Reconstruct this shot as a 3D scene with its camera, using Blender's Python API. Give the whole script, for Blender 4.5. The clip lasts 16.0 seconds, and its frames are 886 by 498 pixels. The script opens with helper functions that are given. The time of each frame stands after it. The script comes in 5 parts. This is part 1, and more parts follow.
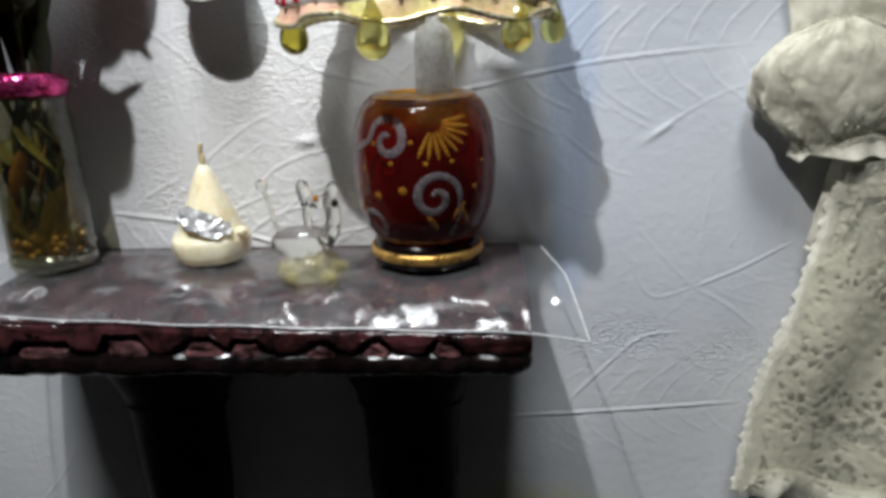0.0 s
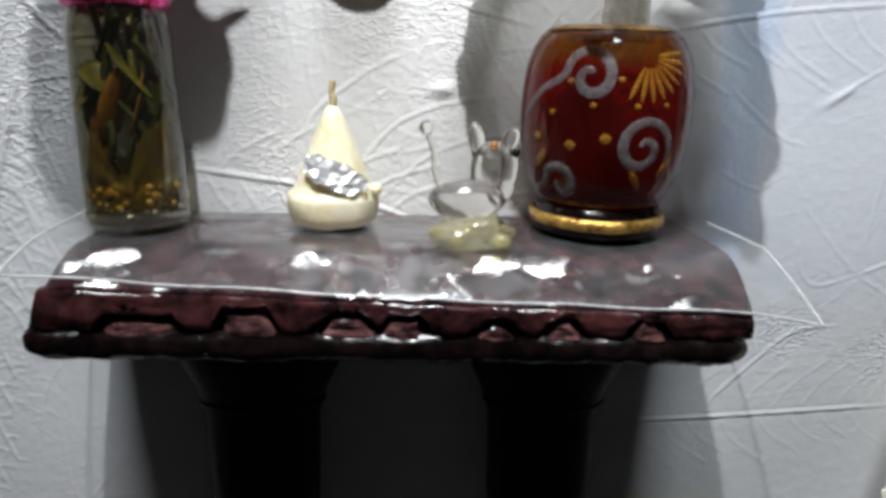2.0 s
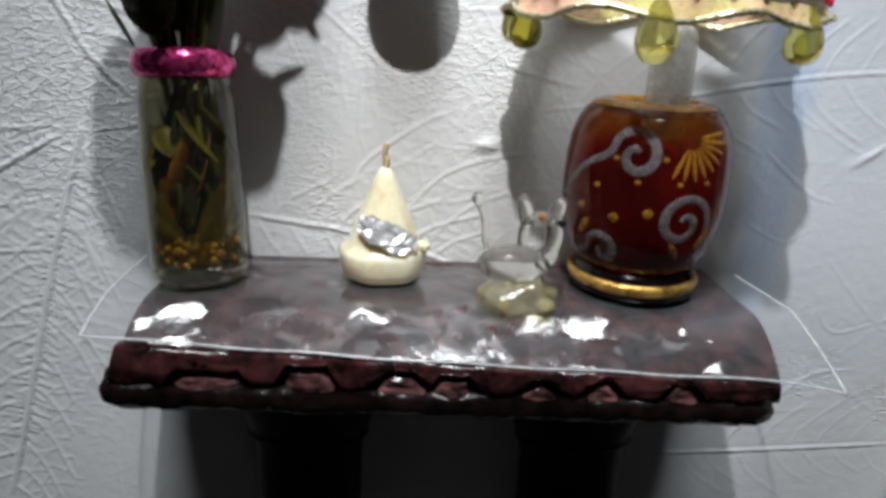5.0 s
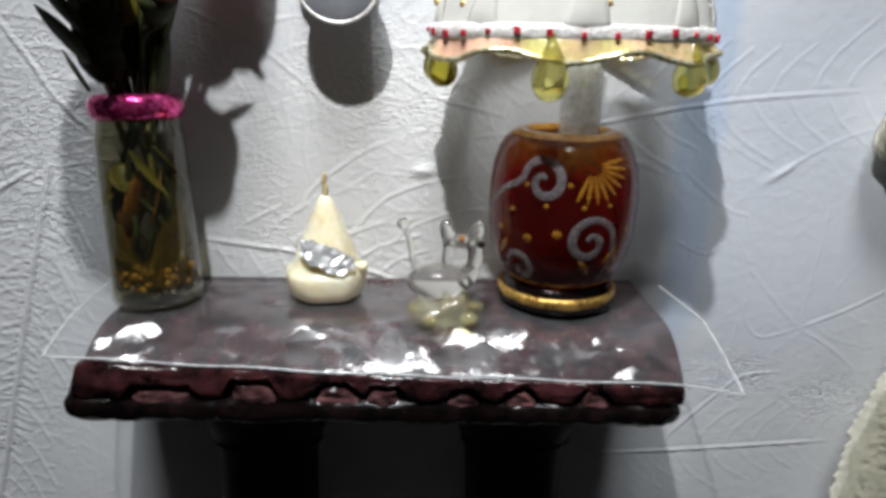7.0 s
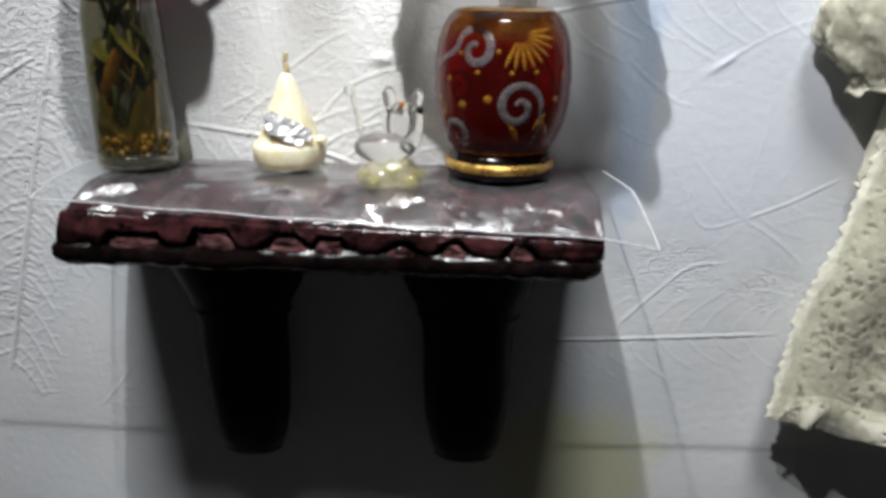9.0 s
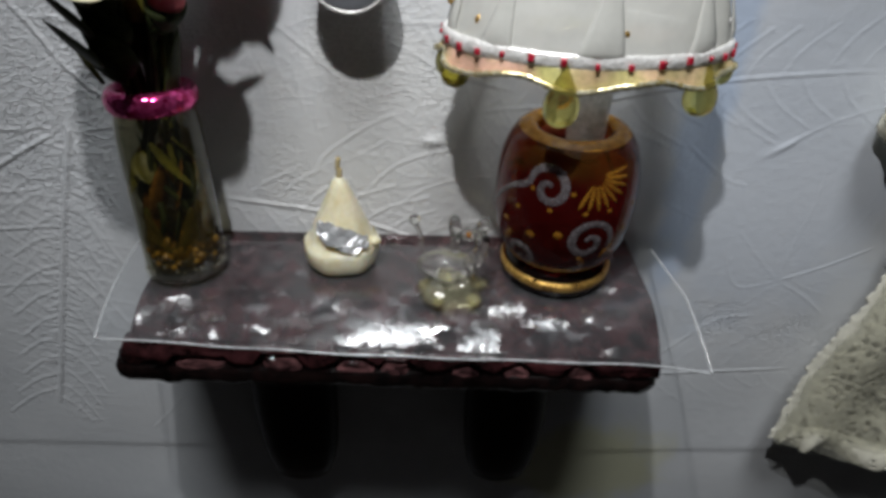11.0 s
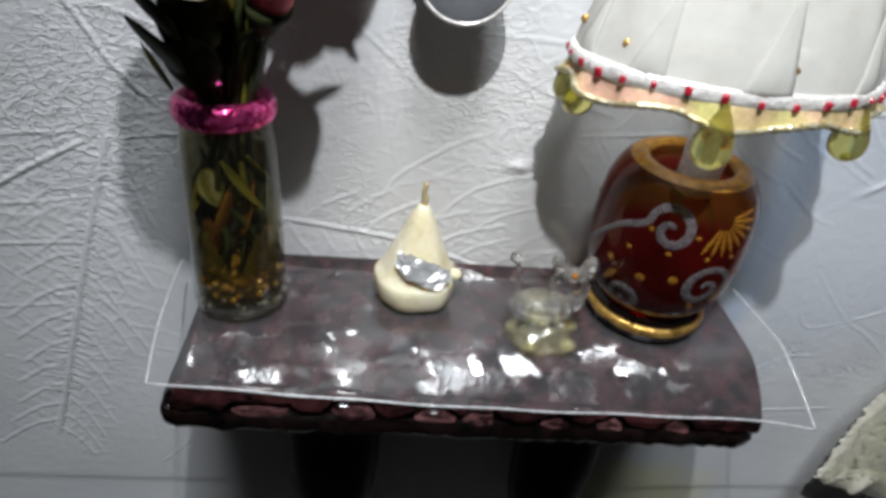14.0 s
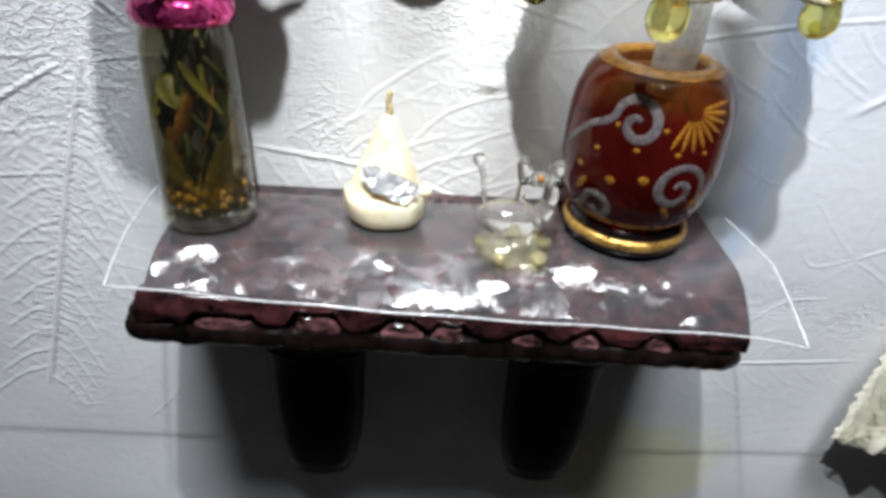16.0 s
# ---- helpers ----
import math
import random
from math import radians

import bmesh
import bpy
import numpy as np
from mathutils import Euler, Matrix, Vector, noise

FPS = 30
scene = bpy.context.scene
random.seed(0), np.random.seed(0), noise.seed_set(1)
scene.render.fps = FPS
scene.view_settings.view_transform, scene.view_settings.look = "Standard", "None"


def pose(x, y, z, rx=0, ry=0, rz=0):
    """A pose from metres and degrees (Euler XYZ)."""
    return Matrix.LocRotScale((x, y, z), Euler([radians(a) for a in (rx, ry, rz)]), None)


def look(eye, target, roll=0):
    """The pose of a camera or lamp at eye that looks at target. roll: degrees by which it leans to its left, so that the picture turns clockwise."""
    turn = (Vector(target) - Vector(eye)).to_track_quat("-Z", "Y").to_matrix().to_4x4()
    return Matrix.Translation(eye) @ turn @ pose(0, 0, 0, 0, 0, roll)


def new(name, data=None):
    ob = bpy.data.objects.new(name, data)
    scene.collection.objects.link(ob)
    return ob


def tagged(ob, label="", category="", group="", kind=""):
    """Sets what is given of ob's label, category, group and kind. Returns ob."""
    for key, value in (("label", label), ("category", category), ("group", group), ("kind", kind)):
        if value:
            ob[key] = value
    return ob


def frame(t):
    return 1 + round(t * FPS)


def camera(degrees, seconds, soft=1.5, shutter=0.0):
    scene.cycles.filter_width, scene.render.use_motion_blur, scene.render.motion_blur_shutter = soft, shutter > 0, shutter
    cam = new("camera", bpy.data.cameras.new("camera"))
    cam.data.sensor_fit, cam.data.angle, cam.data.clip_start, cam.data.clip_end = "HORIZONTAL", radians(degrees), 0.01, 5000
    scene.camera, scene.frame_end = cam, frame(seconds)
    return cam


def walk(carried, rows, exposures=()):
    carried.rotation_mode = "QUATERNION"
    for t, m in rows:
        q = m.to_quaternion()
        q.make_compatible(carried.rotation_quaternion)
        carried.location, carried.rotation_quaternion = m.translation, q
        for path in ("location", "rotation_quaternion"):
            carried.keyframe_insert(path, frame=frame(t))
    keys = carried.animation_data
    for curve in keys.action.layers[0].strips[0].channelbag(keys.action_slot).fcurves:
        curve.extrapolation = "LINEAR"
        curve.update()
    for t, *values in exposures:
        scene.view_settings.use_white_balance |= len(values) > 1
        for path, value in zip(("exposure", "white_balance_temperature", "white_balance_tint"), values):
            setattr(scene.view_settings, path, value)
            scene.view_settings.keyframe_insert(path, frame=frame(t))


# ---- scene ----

S = 0.018          # one modelling unit in metres (the plank is about 6 units wide)
Z0 = 1.20          # height of the shelf's top above the floor
WALL_Y = 6.8       # the wall's front, in units

cam = camera(68.0, 16.0, soft=3.7)
ROWS = [
    (0.0, 1.017, -1.208, 2.413, 2.17, -17.49, -1.50),
    (0.5, 1.092, -0.639, 1.775, 1.82, -15.89, -1.92),
    (1.0, 0.090, -0.242, 1.487, 0.42, -14.66, -0.98),
    (1.5, -1.009, -0.189, 1.603, -1.41, -16.62, 1.05),
    (2.0, -1.222, -0.190, 1.589, -2.97, -16.00, 1.50),
    (2.5, -1.491, 0.217, 1.963, -3.79, -17.40, 2.42),
    (3.0, -1.426, 0.322, 2.077, -3.14, -17.83, 2.65),
    (3.5, -1.531, 0.092, 2.183, -3.10, -18.14, 3.07),
    (4.0, -2.009, 0.008, 2.292, -3.49, -18.17, 3.71),
    (6.5, -0.944, -0.747, 2.684, -1.29, -18.18, 0.62),
    (7.0, -0.908, -0.802, 2.782, -1.87, -17.81, 1.17),
    (7.5, -0.129, -1.194, 2.663, 0.57, -18.27, 0.15),
    (8.0, 0.452, -1.460, 2.173, 1.11, -17.49, -0.12),
    (8.5, -0.218, -1.844, 2.314, 1.44, -17.71, 0.45),
    (9.0, 0.154, -1.797, 1.753, 1.70, -19.03, 1.06),
    (9.5, -0.202, -1.156, 4.641, 1.19, -26.05, 0.24),
    (12.0, -1.542, -0.122, 4.659, -5.35, -34.70, 5.19),
    (12.5, -1.922, 0.148, 4.743, -6.39, -34.72, 5.86),
    (13.0, -2.131, 0.104, 4.678, -6.76, -34.55, 6.37),
    (13.5, -2.446, 0.352, 4.595, -7.39, -34.71, 6.92),
    (14.0, -2.471, 0.452, 4.492, -7.71, -34.21, 7.54),
    (14.5, -2.081, 0.657, 4.311, -6.00, -34.29, 6.18),
    (15.0, -1.973, 0.605, 3.972, -5.38, -34.05, 6.01),
    (15.5, -1.913, 0.453, 3.852, -4.90, -33.50, 5.51),
    (16.0, -1.696, -0.083, 3.499, -3.47, -32.02, 4.61),
]


def W(x, y, z):
    """A place in metres from modelling units."""
    return Vector((x * S, (y - WALL_Y) * S, Z0 + z * S))


EXPOSURES = [
    (0.0, -0.68, 6500, 10), (0.5, -0.47, 6500, 10), (1.0, -0.42, 6500, 10), (1.5, -0.50, 6500, 10), (2.0, -0.40, 6500, 10), (2.5, -0.38, 6500, 10),
    (3.0, -0.57, 6500, 10), (4.0, -0.70, 6500, 10), (6.5, -0.57, 6480, 10), (7.0, -0.60, 6480, 10), (7.5, -0.42, 6480, 10), (8.5, -0.32, 6600, 10),
    (9.0, -0.27, 6600, 10), (9.5, -0.62, 6600, 10), (12.0, -1.40, 6400, 10), (12.5, -1.28, 6400, 10), (13.0, -1.18, 6400, 10), (13.5, -1.12, 6400, 10),
    (14.0, -0.80, 6400, 10), (14.5, -0.80, 6400, 10), (15.0, -0.74, 6400, 10), (15.5, -0.58, 6400, 10), (16.0, 0.0, 6400, 10),
]
walk(cam, [(t, pose(*W(x, y, z), 90 + pitch, 0, yaw) @ pose(0, 0, 0, 0, 0, roll)) for t, x, y, z, yaw, pitch, roll in ROWS], EXPOSURES)

# ---------------------------------------------------------------- light
world = bpy.data.worlds.new("world")
scene.world = world
world.use_nodes = True
world.node_tree.nodes["Background"].inputs["Color"].default_value = (0.5, 0.55, 0.65, 1)
world.node_tree.nodes["Background"].inputs["Strength"].default_value = 0.03


def spot(name, place, target, radius, watts, colour, cone):
    data = bpy.data.lights.new(name, "SPOT")
    data.shadow_soft_size, data.energy, data.color = radius, watts, colour
    data.spot_size, data.spot_blend = radians(cone), 1.0
    ob = new(name, data)
    ob.matrix_world = look(place, target)
    return ob


def area(name, place, target, size, watts, colour):
    data = bpy.data.lights.new(name, "AREA")
    data.shape, data.size, data.energy, data.color = "DISK", size, watts, colour
    ob = new(name, data)
    ob.matrix_world = look(place, target)
    return ob


# a small reflector lamp above and in front of the shelf, and the room's ceiling light
spot("reflector_lamp", W(-2.3, -0.1, 12.3), W(0.6, 6.6, 0.1), 0.0032, 3.7, (0.985, 0.99, 0.985), 80.0)
area("ceiling_light", Vector((-0.03, -0.42, 2.38)), Vector((-0.03, -0.10, Z0)), 0.30, 19.0, (0.95, 0.985, 1.0))


# ---------------------------------------------------------------- materials
def nodes_of(name):
    m = bpy.data.materials.new(name)
    m.use_nodes = True
    nt = m.node_tree
    return m, nt, nt.nodes["Principled BSDF"], nt.nodes["Material Output"]


def link(nt, a, b):
    nt.links.new(a, b)


def add(nt, kind, **values):
    n = nt.nodes.new(kind)
    for k, v in values.items():
        n.inputs[k].default_value = v
    return n


def noise_of(nt, scale, detail=4.0, rough=0.6, source="Object"):
    co = nt.nodes.new("ShaderNodeTexCoord")
    n = add(nt, "ShaderNodeTexNoise", Scale=scale, Detail=detail, Roughness=rough)
    link(nt, co.outputs[source], n.inputs["Vector"])
    return n


def ramp_of(nt, fac, a, b, lo=0.35, hi=0.65):
    r = nt.nodes.new("ShaderNodeValToRGB")
    r.color_ramp.elements[0].position, r.color_ramp.elements[1].position = lo, hi
    r.color_ramp.elements[0].color, r.color_ramp.elements[1].color = (*a, 1), (*b, 1)
    link(nt, fac, r.inputs["Fac"])
    return r


def bump_of(nt, height, strength, distance, under=None):
    b = add(nt, "ShaderNodeBump", Strength=strength, Distance=distance)
    link(nt, height, b.inputs["Height"])
    if under:
        link(nt, under.outputs["Normal"], b.inputs["Normal"])
    return b


def surface(name, a, b, coarse=150.0, fine=1500.0, rough=0.5, metal=0.0, bump=0.3, depth=0.0002, coat=0.0, spec=0.5, sub=0.0):
    """A painted or natural surface: two tones mixed at two scales, fine relief and uneven gloss."""
    m, nt, p, out = nodes_of(name)
    n1, n2 = noise_of(nt, coarse), noise_of(nt, fine, 3.0)
    mixed = add(nt, "ShaderNodeMath")
    mixed.operation = "MULTIPLY_ADD"
    mixed.inputs[1].default_value = 0.35
    link(nt, n2.outputs["Fac"], mixed.inputs[0])
    half = add(nt, "ShaderNodeMath")
    half.operation = "MULTIPLY"
    half.inputs[1].default_value = 0.65
    link(nt, n1.outputs["Fac"], half.inputs[0])
    link(nt, half.outputs[0], mixed.inputs[2])
    link(nt, ramp_of(nt, mixed.outputs[0], a, b).outputs["Color"], p.inputs["Base Color"])
    r = nt.nodes.new("ShaderNodeMapRange")
    r.inputs["To Min"].default_value, r.inputs["To Max"].default_value = max(0.02, rough - 0.12), min(1.0, rough + 0.12)
    link(nt, n1.outputs["Fac"], r.inputs["Value"])
    link(nt, r.outputs["Result"], p.inputs["Roughness"])
    p.inputs["Metallic"].default_value = metal
    p.inputs["Coat Weight"].default_value = coat
    p.inputs["Coat Roughness"].default_value = 0.12
    p.inputs["Specular IOR Level"].default_value = spec
    if sub:
        p.inputs["Subsurface Weight"].default_value = sub
        p.inputs["Subsurface Radius"].default_value = (0.004, 0.003, 0.002)
        p.inputs["Subsurface Scale"].default_value = 1.0
    b1 = bump_of(nt, n1.outputs["Fac"], bump, depth)
    b2 = bump_of(nt, n2.outputs["Fac"], bump, depth * 0.4, b1)
    link(nt, b2.outputs["Normal"], p.inputs["Normal"])
    return m


def glitter(name, a, b, grain=2600.0, rough=0.18, metal=0.9):
    """Metallic flakes: each cell has its own tilt and tone."""
    m, nt, p, out = nodes_of(name)
    co = nt.nodes.new("ShaderNodeTexCoord")
    v = add(nt, "ShaderNodeTexVoronoi", Scale=grain)
    link(nt, co.outputs["Object"], v.inputs["Vector"])
    link(nt, ramp_of(nt, v.outputs["Color"], a, b, 0.2, 0.8).outputs["Color"], p.inputs["Base Color"])
    p.inputs["Roughness"].default_value, p.inputs["Metallic"].default_value = rough, metal
    n = noise_of(nt, grain * 0.7, 1.0)
    bb = bump_of(nt, v.outputs["Color"], 0.9, 0.0004)
    link(nt, bump_of(nt, n.outputs["Fac"], 0.6, 0.0004, bb).outputs["Normal"], p.inputs["Normal"])
    return m


def thin_film(name, clear, haze, gloss, haze_amount, rough=0.06, wavy=0.4, scale=120.0, ior=1.45):
    """A thin see-through sheet: clear tint, some milky haze, the same gloss from either side."""
    m, nt, p, out = nodes_of(name)
    nt.nodes.remove(p)
    t = add(nt, "ShaderNodeBsdfTransparent", Color=(*clear, 1))
    d = add(nt, "ShaderNodeBsdfDiffuse", Color=(*haze, 1))
    g = add(nt, "ShaderNodeBsdfGlossy", Color=(gloss, gloss, gloss, 1), Roughness=rough)
    w = add(nt, "ShaderNodeLayerWeight", Blend=0.5)
    steep = add(nt, "ShaderNodeMath")
    steep.operation, steep.inputs[1].default_value = "POWER", 5.0
    f = add(nt, "ShaderNodeMath")
    f0 = 1.6 * ((ior - 1) / (ior + 1)) ** 2
    f.operation, f.inputs[1].default_value, f.inputs[2].default_value = "MULTIPLY_ADD", 1 - f0, f0
    link(nt, w.outputs["Facing"], steep.inputs[0])
    link(nt, steep.outputs[0], f.inputs[0])
    b = bump_of(nt, noise_of(nt, scale, 3.0).outputs["Fac"], wavy, 0.001)
    link(nt, b.outputs["Normal"], g.inputs["Normal"])
    link(nt, b.outputs["Normal"], w.inputs["Normal"])
    hz = nt.nodes.new("ShaderNodeMapRange")
    hz.inputs["From Min"].default_value, hz.inputs["From Max"].default_value = 0.35, 0.7
    hz.inputs["To Min"].default_value, hz.inputs["To Max"].default_value = haze_amount * 0.7, haze_amount * 1.3
    link(nt, noise_of(nt, scale * 2.5, 4.0).outputs["Fac"], hz.inputs["Value"])
    a, c = add(nt, "ShaderNodeMixShader"), add(nt, "ShaderNodeMixShader")
    link(nt, hz.outputs["Result"], a.inputs["Fac"])
    link(nt, t.outputs[0], a.inputs[1])
    link(nt, d.outputs[0], a.inputs[2])
    link(nt, f.outputs[0], c.inputs["Fac"])
    link(nt, a.outputs[0], c.inputs[1])
    link(nt, g.outputs[0], c.inputs[2])
    link(nt, c.outputs[0], out.inputs["Surface"])
    return m, nt, t, d


def spot_mask(nt, centre, radii, edge=0.35, warp=0.25):
    """1 inside a soft-edged ellipse in the object's own x, z (metres), 0 outside, with a ragged border."""
    co = nt.nodes.new("ShaderNodeTexCoord")
    n = noise_of(nt, 90.0, 5.0)
    mp = nt.nodes.new("ShaderNodeMapping")
    mp.vector_type = "TEXTURE"
    mp.inputs["Location"].default_value = (centre[0], 0, centre[1])
    mp.inputs["Scale"].default_value = (radii[0], 1000.0, radii[1])
    link(nt, co.outputs["Object"], mp.inputs["Vector"])
    ln = nt.nodes.new("ShaderNodeVectorMath")
    ln.operation = "LENGTH"
    link(nt, mp.outputs["Vector"], ln.inputs[0])
    ad = add(nt, "ShaderNodeMath")
    ad.operation = "MULTIPLY_ADD"
    ad.inputs[1].default_value = warp * 4
    link(nt, n.outputs["Fac"], ad.inputs[0])
    link(nt, ln.outputs["Value"], ad.inputs[2])
    r = nt.nodes.new("ShaderNodeMapRange")
    r.interpolation_type = "SMOOTHSTEP"
    r.inputs["From Min"].default_value, r.inputs["From Max"].default_value = 1 + warp * 2 - edge, 1 + warp * 2 + edge
    r.inputs["To Min"].default_value, r.inputs["To Max"].default_value = 1.0, 0.0
    link(nt, ad.outputs[0], r.inputs["Value"])
    return r.outputs["Result"]


def facets(nt, scale, stretch, tilt, lo=0.0, hi=0.0, lean=0.0):
    """A normal that tilts from cell to cell, like flattened blobs of varnish; lo and hi leave part of it plain."""
    co = nt.nodes.new("ShaderNodeTexCoord")
    mp = nt.nodes.new("ShaderNodeMapping")
    mp.inputs["Scale"].default_value = stretch
    wob = nt.nodes.new("ShaderNodeVectorMath")
    wob.operation = "MULTIPLY_ADD"
    wob.inputs[1].default_value = (0.9 / scale, 0.9 / scale, 0.9 / scale)
    link(nt, noise_of(nt, scale * 0.9, 3.0).outputs["Color"], wob.inputs[0])
    link(nt, co.outputs["Object"], wob.inputs[2])
    link(nt, wob.outputs[0], mp.inputs["Vector"])
    v = add(nt, "ShaderNodeTexVoronoi", Scale=scale)
    link(nt, mp.outputs["Vector"], v.inputs["Vector"])
    k = nt.nodes.new("ShaderNodeVectorMath")
    k.operation = "MULTIPLY_ADD"
    k.inputs[1].default_value, k.inputs[2].default_value = (tilt, tilt, tilt * 0.3), (-tilt / 2, -tilt * 0.5 - lean, -tilt * 0.15)
    link(nt, v.outputs["Color"], k.inputs[0])
    last = k.outputs[0]
    if hi:
        gate = nt.nodes.new("ShaderNodeMapRange")
        gate.inputs["From Min"].default_value, gate.inputs["From Max"].default_value = lo, hi
        link(nt, noise_of(nt, scale * 0.35, 2.0).outputs["Fac"], gate.inputs["Value"])
        sc = nt.nodes.new("ShaderNodeVectorMath")
        sc.operation = "SCALE"
        link(nt, last, sc.inputs[0])
        link(nt, gate.outputs["Result"], sc.inputs["Scale"])
        last = sc.outputs[0]
    g = nt.nodes.new("ShaderNodeNewGeometry")
    s = nt.nodes.new("ShaderNodeVectorMath")
    s.operation = "ADD"
    link(nt, g.outputs["Normal"], s.inputs[0])
    link(nt, last, s.inputs[1])
    n = nt.nodes.new("ShaderNodeVectorMath")
    n.operation = "NORMALIZE"
    link(nt, s.outputs[0], n.inputs[0])
    return n.outputs[0]


def lacquer(name, a, b, tilt=1.0, gloss=0.45):
    """Dark lacquered wood: thick uneven varnish that glints in flat patches."""
    m, nt, p, out = nodes_of(name)
    n1, n2 = noise_of(nt, 240.0, 5.0), noise_of(nt, 900.0, 3.0)
    link(nt, ramp_of(nt, n1.outputs["Fac"], a, b, 0.40, 0.62).outputs["Color"], p.inputs["Base Color"])
    r = nt.nodes.new("ShaderNodeMapRange")
    r.inputs["To Min"].default_value, r.inputs["To Max"].default_value = 0.08, 0.30
    link(nt, noise_of(nt, 320.0, 3.0).outputs["Fac"], r.inputs["Value"])
    link(nt, r.outputs["Result"], p.inputs["Roughness"])
    p.inputs["Specular IOR Level"].default_value = gloss
    b1 = bump_of(nt, n1.outputs["Fac"], 0.22, 0.0010)
    link(nt, facets(nt, 260.0, (0.5, 1.0, 1.0), tilt, 0.42, 0.58, 0.30), b1.inputs["Normal"])
    b2 = bump_of(nt, n2.outputs["Fac"], 0.25, 0.0002, b1)
    link(nt, b2.outputs["Normal"], p.inputs["Normal"])
    return m


def wall_paint():
    m, nt, p, out = nodes_of("plaster_with_leaves")
    n1, n2, n3 = noise_of(nt, 22.0, 5.0), noise_of(nt, 420.0, 6.0), noise_of(nt, 1800.0, 3.0)
    base = ramp_of(nt, n1.outputs["Fac"], (0.62, 0.64, 0.67), (0.74, 0.75, 0.77), 0.3, 0.7)
    colour = base.outputs["Color"]
    for centre, radii, tone, amount in (
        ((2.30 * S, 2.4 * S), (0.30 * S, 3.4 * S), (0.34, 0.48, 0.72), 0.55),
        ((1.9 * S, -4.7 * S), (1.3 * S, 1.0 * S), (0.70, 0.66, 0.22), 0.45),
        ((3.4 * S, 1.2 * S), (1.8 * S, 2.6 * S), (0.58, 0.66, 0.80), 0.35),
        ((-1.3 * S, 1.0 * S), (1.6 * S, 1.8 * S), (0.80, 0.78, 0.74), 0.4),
    ):
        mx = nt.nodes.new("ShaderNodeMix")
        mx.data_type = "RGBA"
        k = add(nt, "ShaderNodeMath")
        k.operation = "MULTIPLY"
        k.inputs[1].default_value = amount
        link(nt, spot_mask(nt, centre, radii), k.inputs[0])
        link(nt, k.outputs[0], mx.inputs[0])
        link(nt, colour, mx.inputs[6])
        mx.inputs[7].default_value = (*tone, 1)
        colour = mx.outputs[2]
    link(nt, colour, p.inputs["Base Color"])
    p.inputs["Roughness"].default_value = 0.42
    v = add(nt, "ShaderNodeTexVoronoi", Scale=500.0)
    v.feature = "DISTANCE_TO_EDGE"
    co = nt.nodes.new("ShaderNodeTexCoord")
    wob = nt.nodes.new("ShaderNodeVectorMath")
    wob.operation = "MULTIPLY_ADD"
    wob.inputs[1].default_value = (0.0014, 0.0014, 0.0014)
    link(nt, noise_of(nt, 420.0, 3.0).outputs["Color"], wob.inputs[0])
    link(nt, co.outputs["Object"], wob.inputs[2])
    mp = nt.nodes.new("ShaderNodeMapping")
    mp.inputs["Scale"].default_value = (0.8, 1.0, 1.9)
    mp.inputs["Rotation"].default_value = (0, 0.35, 0)
    link(nt, wob.outputs[0], mp.inputs["Vector"])
    link(nt, mp.outputs["Vector"], v.inputs["Vector"])
    cell = nt.nodes.new("ShaderNodeMapRange")
    cell.inputs["From Max"].default_value = 0.13
    link(nt, v.outputs["Distance"], cell.inputs["Value"])
    gate = nt.nodes.new("ShaderNodeMath")
    gate.operation = "MULTIPLY"
    gm = nt.nodes.new("ShaderNodeMapRange")
    gm.inputs["From Min"].default_value, gm.inputs["From Max"].default_value = 0.39, 0.53
    link(nt, noise_of(nt, 28.0, 3.0).outputs["Fac"], gm.inputs["Value"])
    link(nt, cell.outputs["Result"], gate.inputs[0])
    where = None
    for centre, radii in (((-2.6, 0.9), (1.7, 1.2)), ((-5.4, 1.5), (1.3, 1.1)), ((-4.4, 2.6), (1.2, 0.9)), ((-1.4, 2.3), (0.9, 0.7)), ((2.9, -1.4), (0.7, 0.35)), ((4.6, -1.7), (0.6, 0.4))):
        mask = spot_mask(nt, (centre[0] * S, centre[1] * S), (radii[0] * S, radii[1] * S), 0.6, 0.4)
        if where:
            top = add(nt, "ShaderNodeMath")
            top.operation = "MAXIMUM"
            link(nt, where, top.inputs[0])
            link(nt, mask, top.inputs[1])
            mask = top.outputs[0]
        where = mask
    both = add(nt, "ShaderNodeMath")
    both.operation = "MULTIPLY"
    link(nt, gm.outputs["Result"], both.inputs[0])
    link(nt, where, both.inputs[1])
    link(nt, both.outputs[0], gate.inputs[1])
    b0 = bump_of(nt, gate.outputs[0], 0.82, -0.00017)
    b1 = bump_of(nt, n2.outputs["Fac"], 0.35, 0.0004, b0)
    b2 = bump_of(nt, n3.outputs["Fac"], 0.3, 0.0001, b1)
    link(nt, b2.outputs["Normal"], p.inputs["Normal"])
    return m


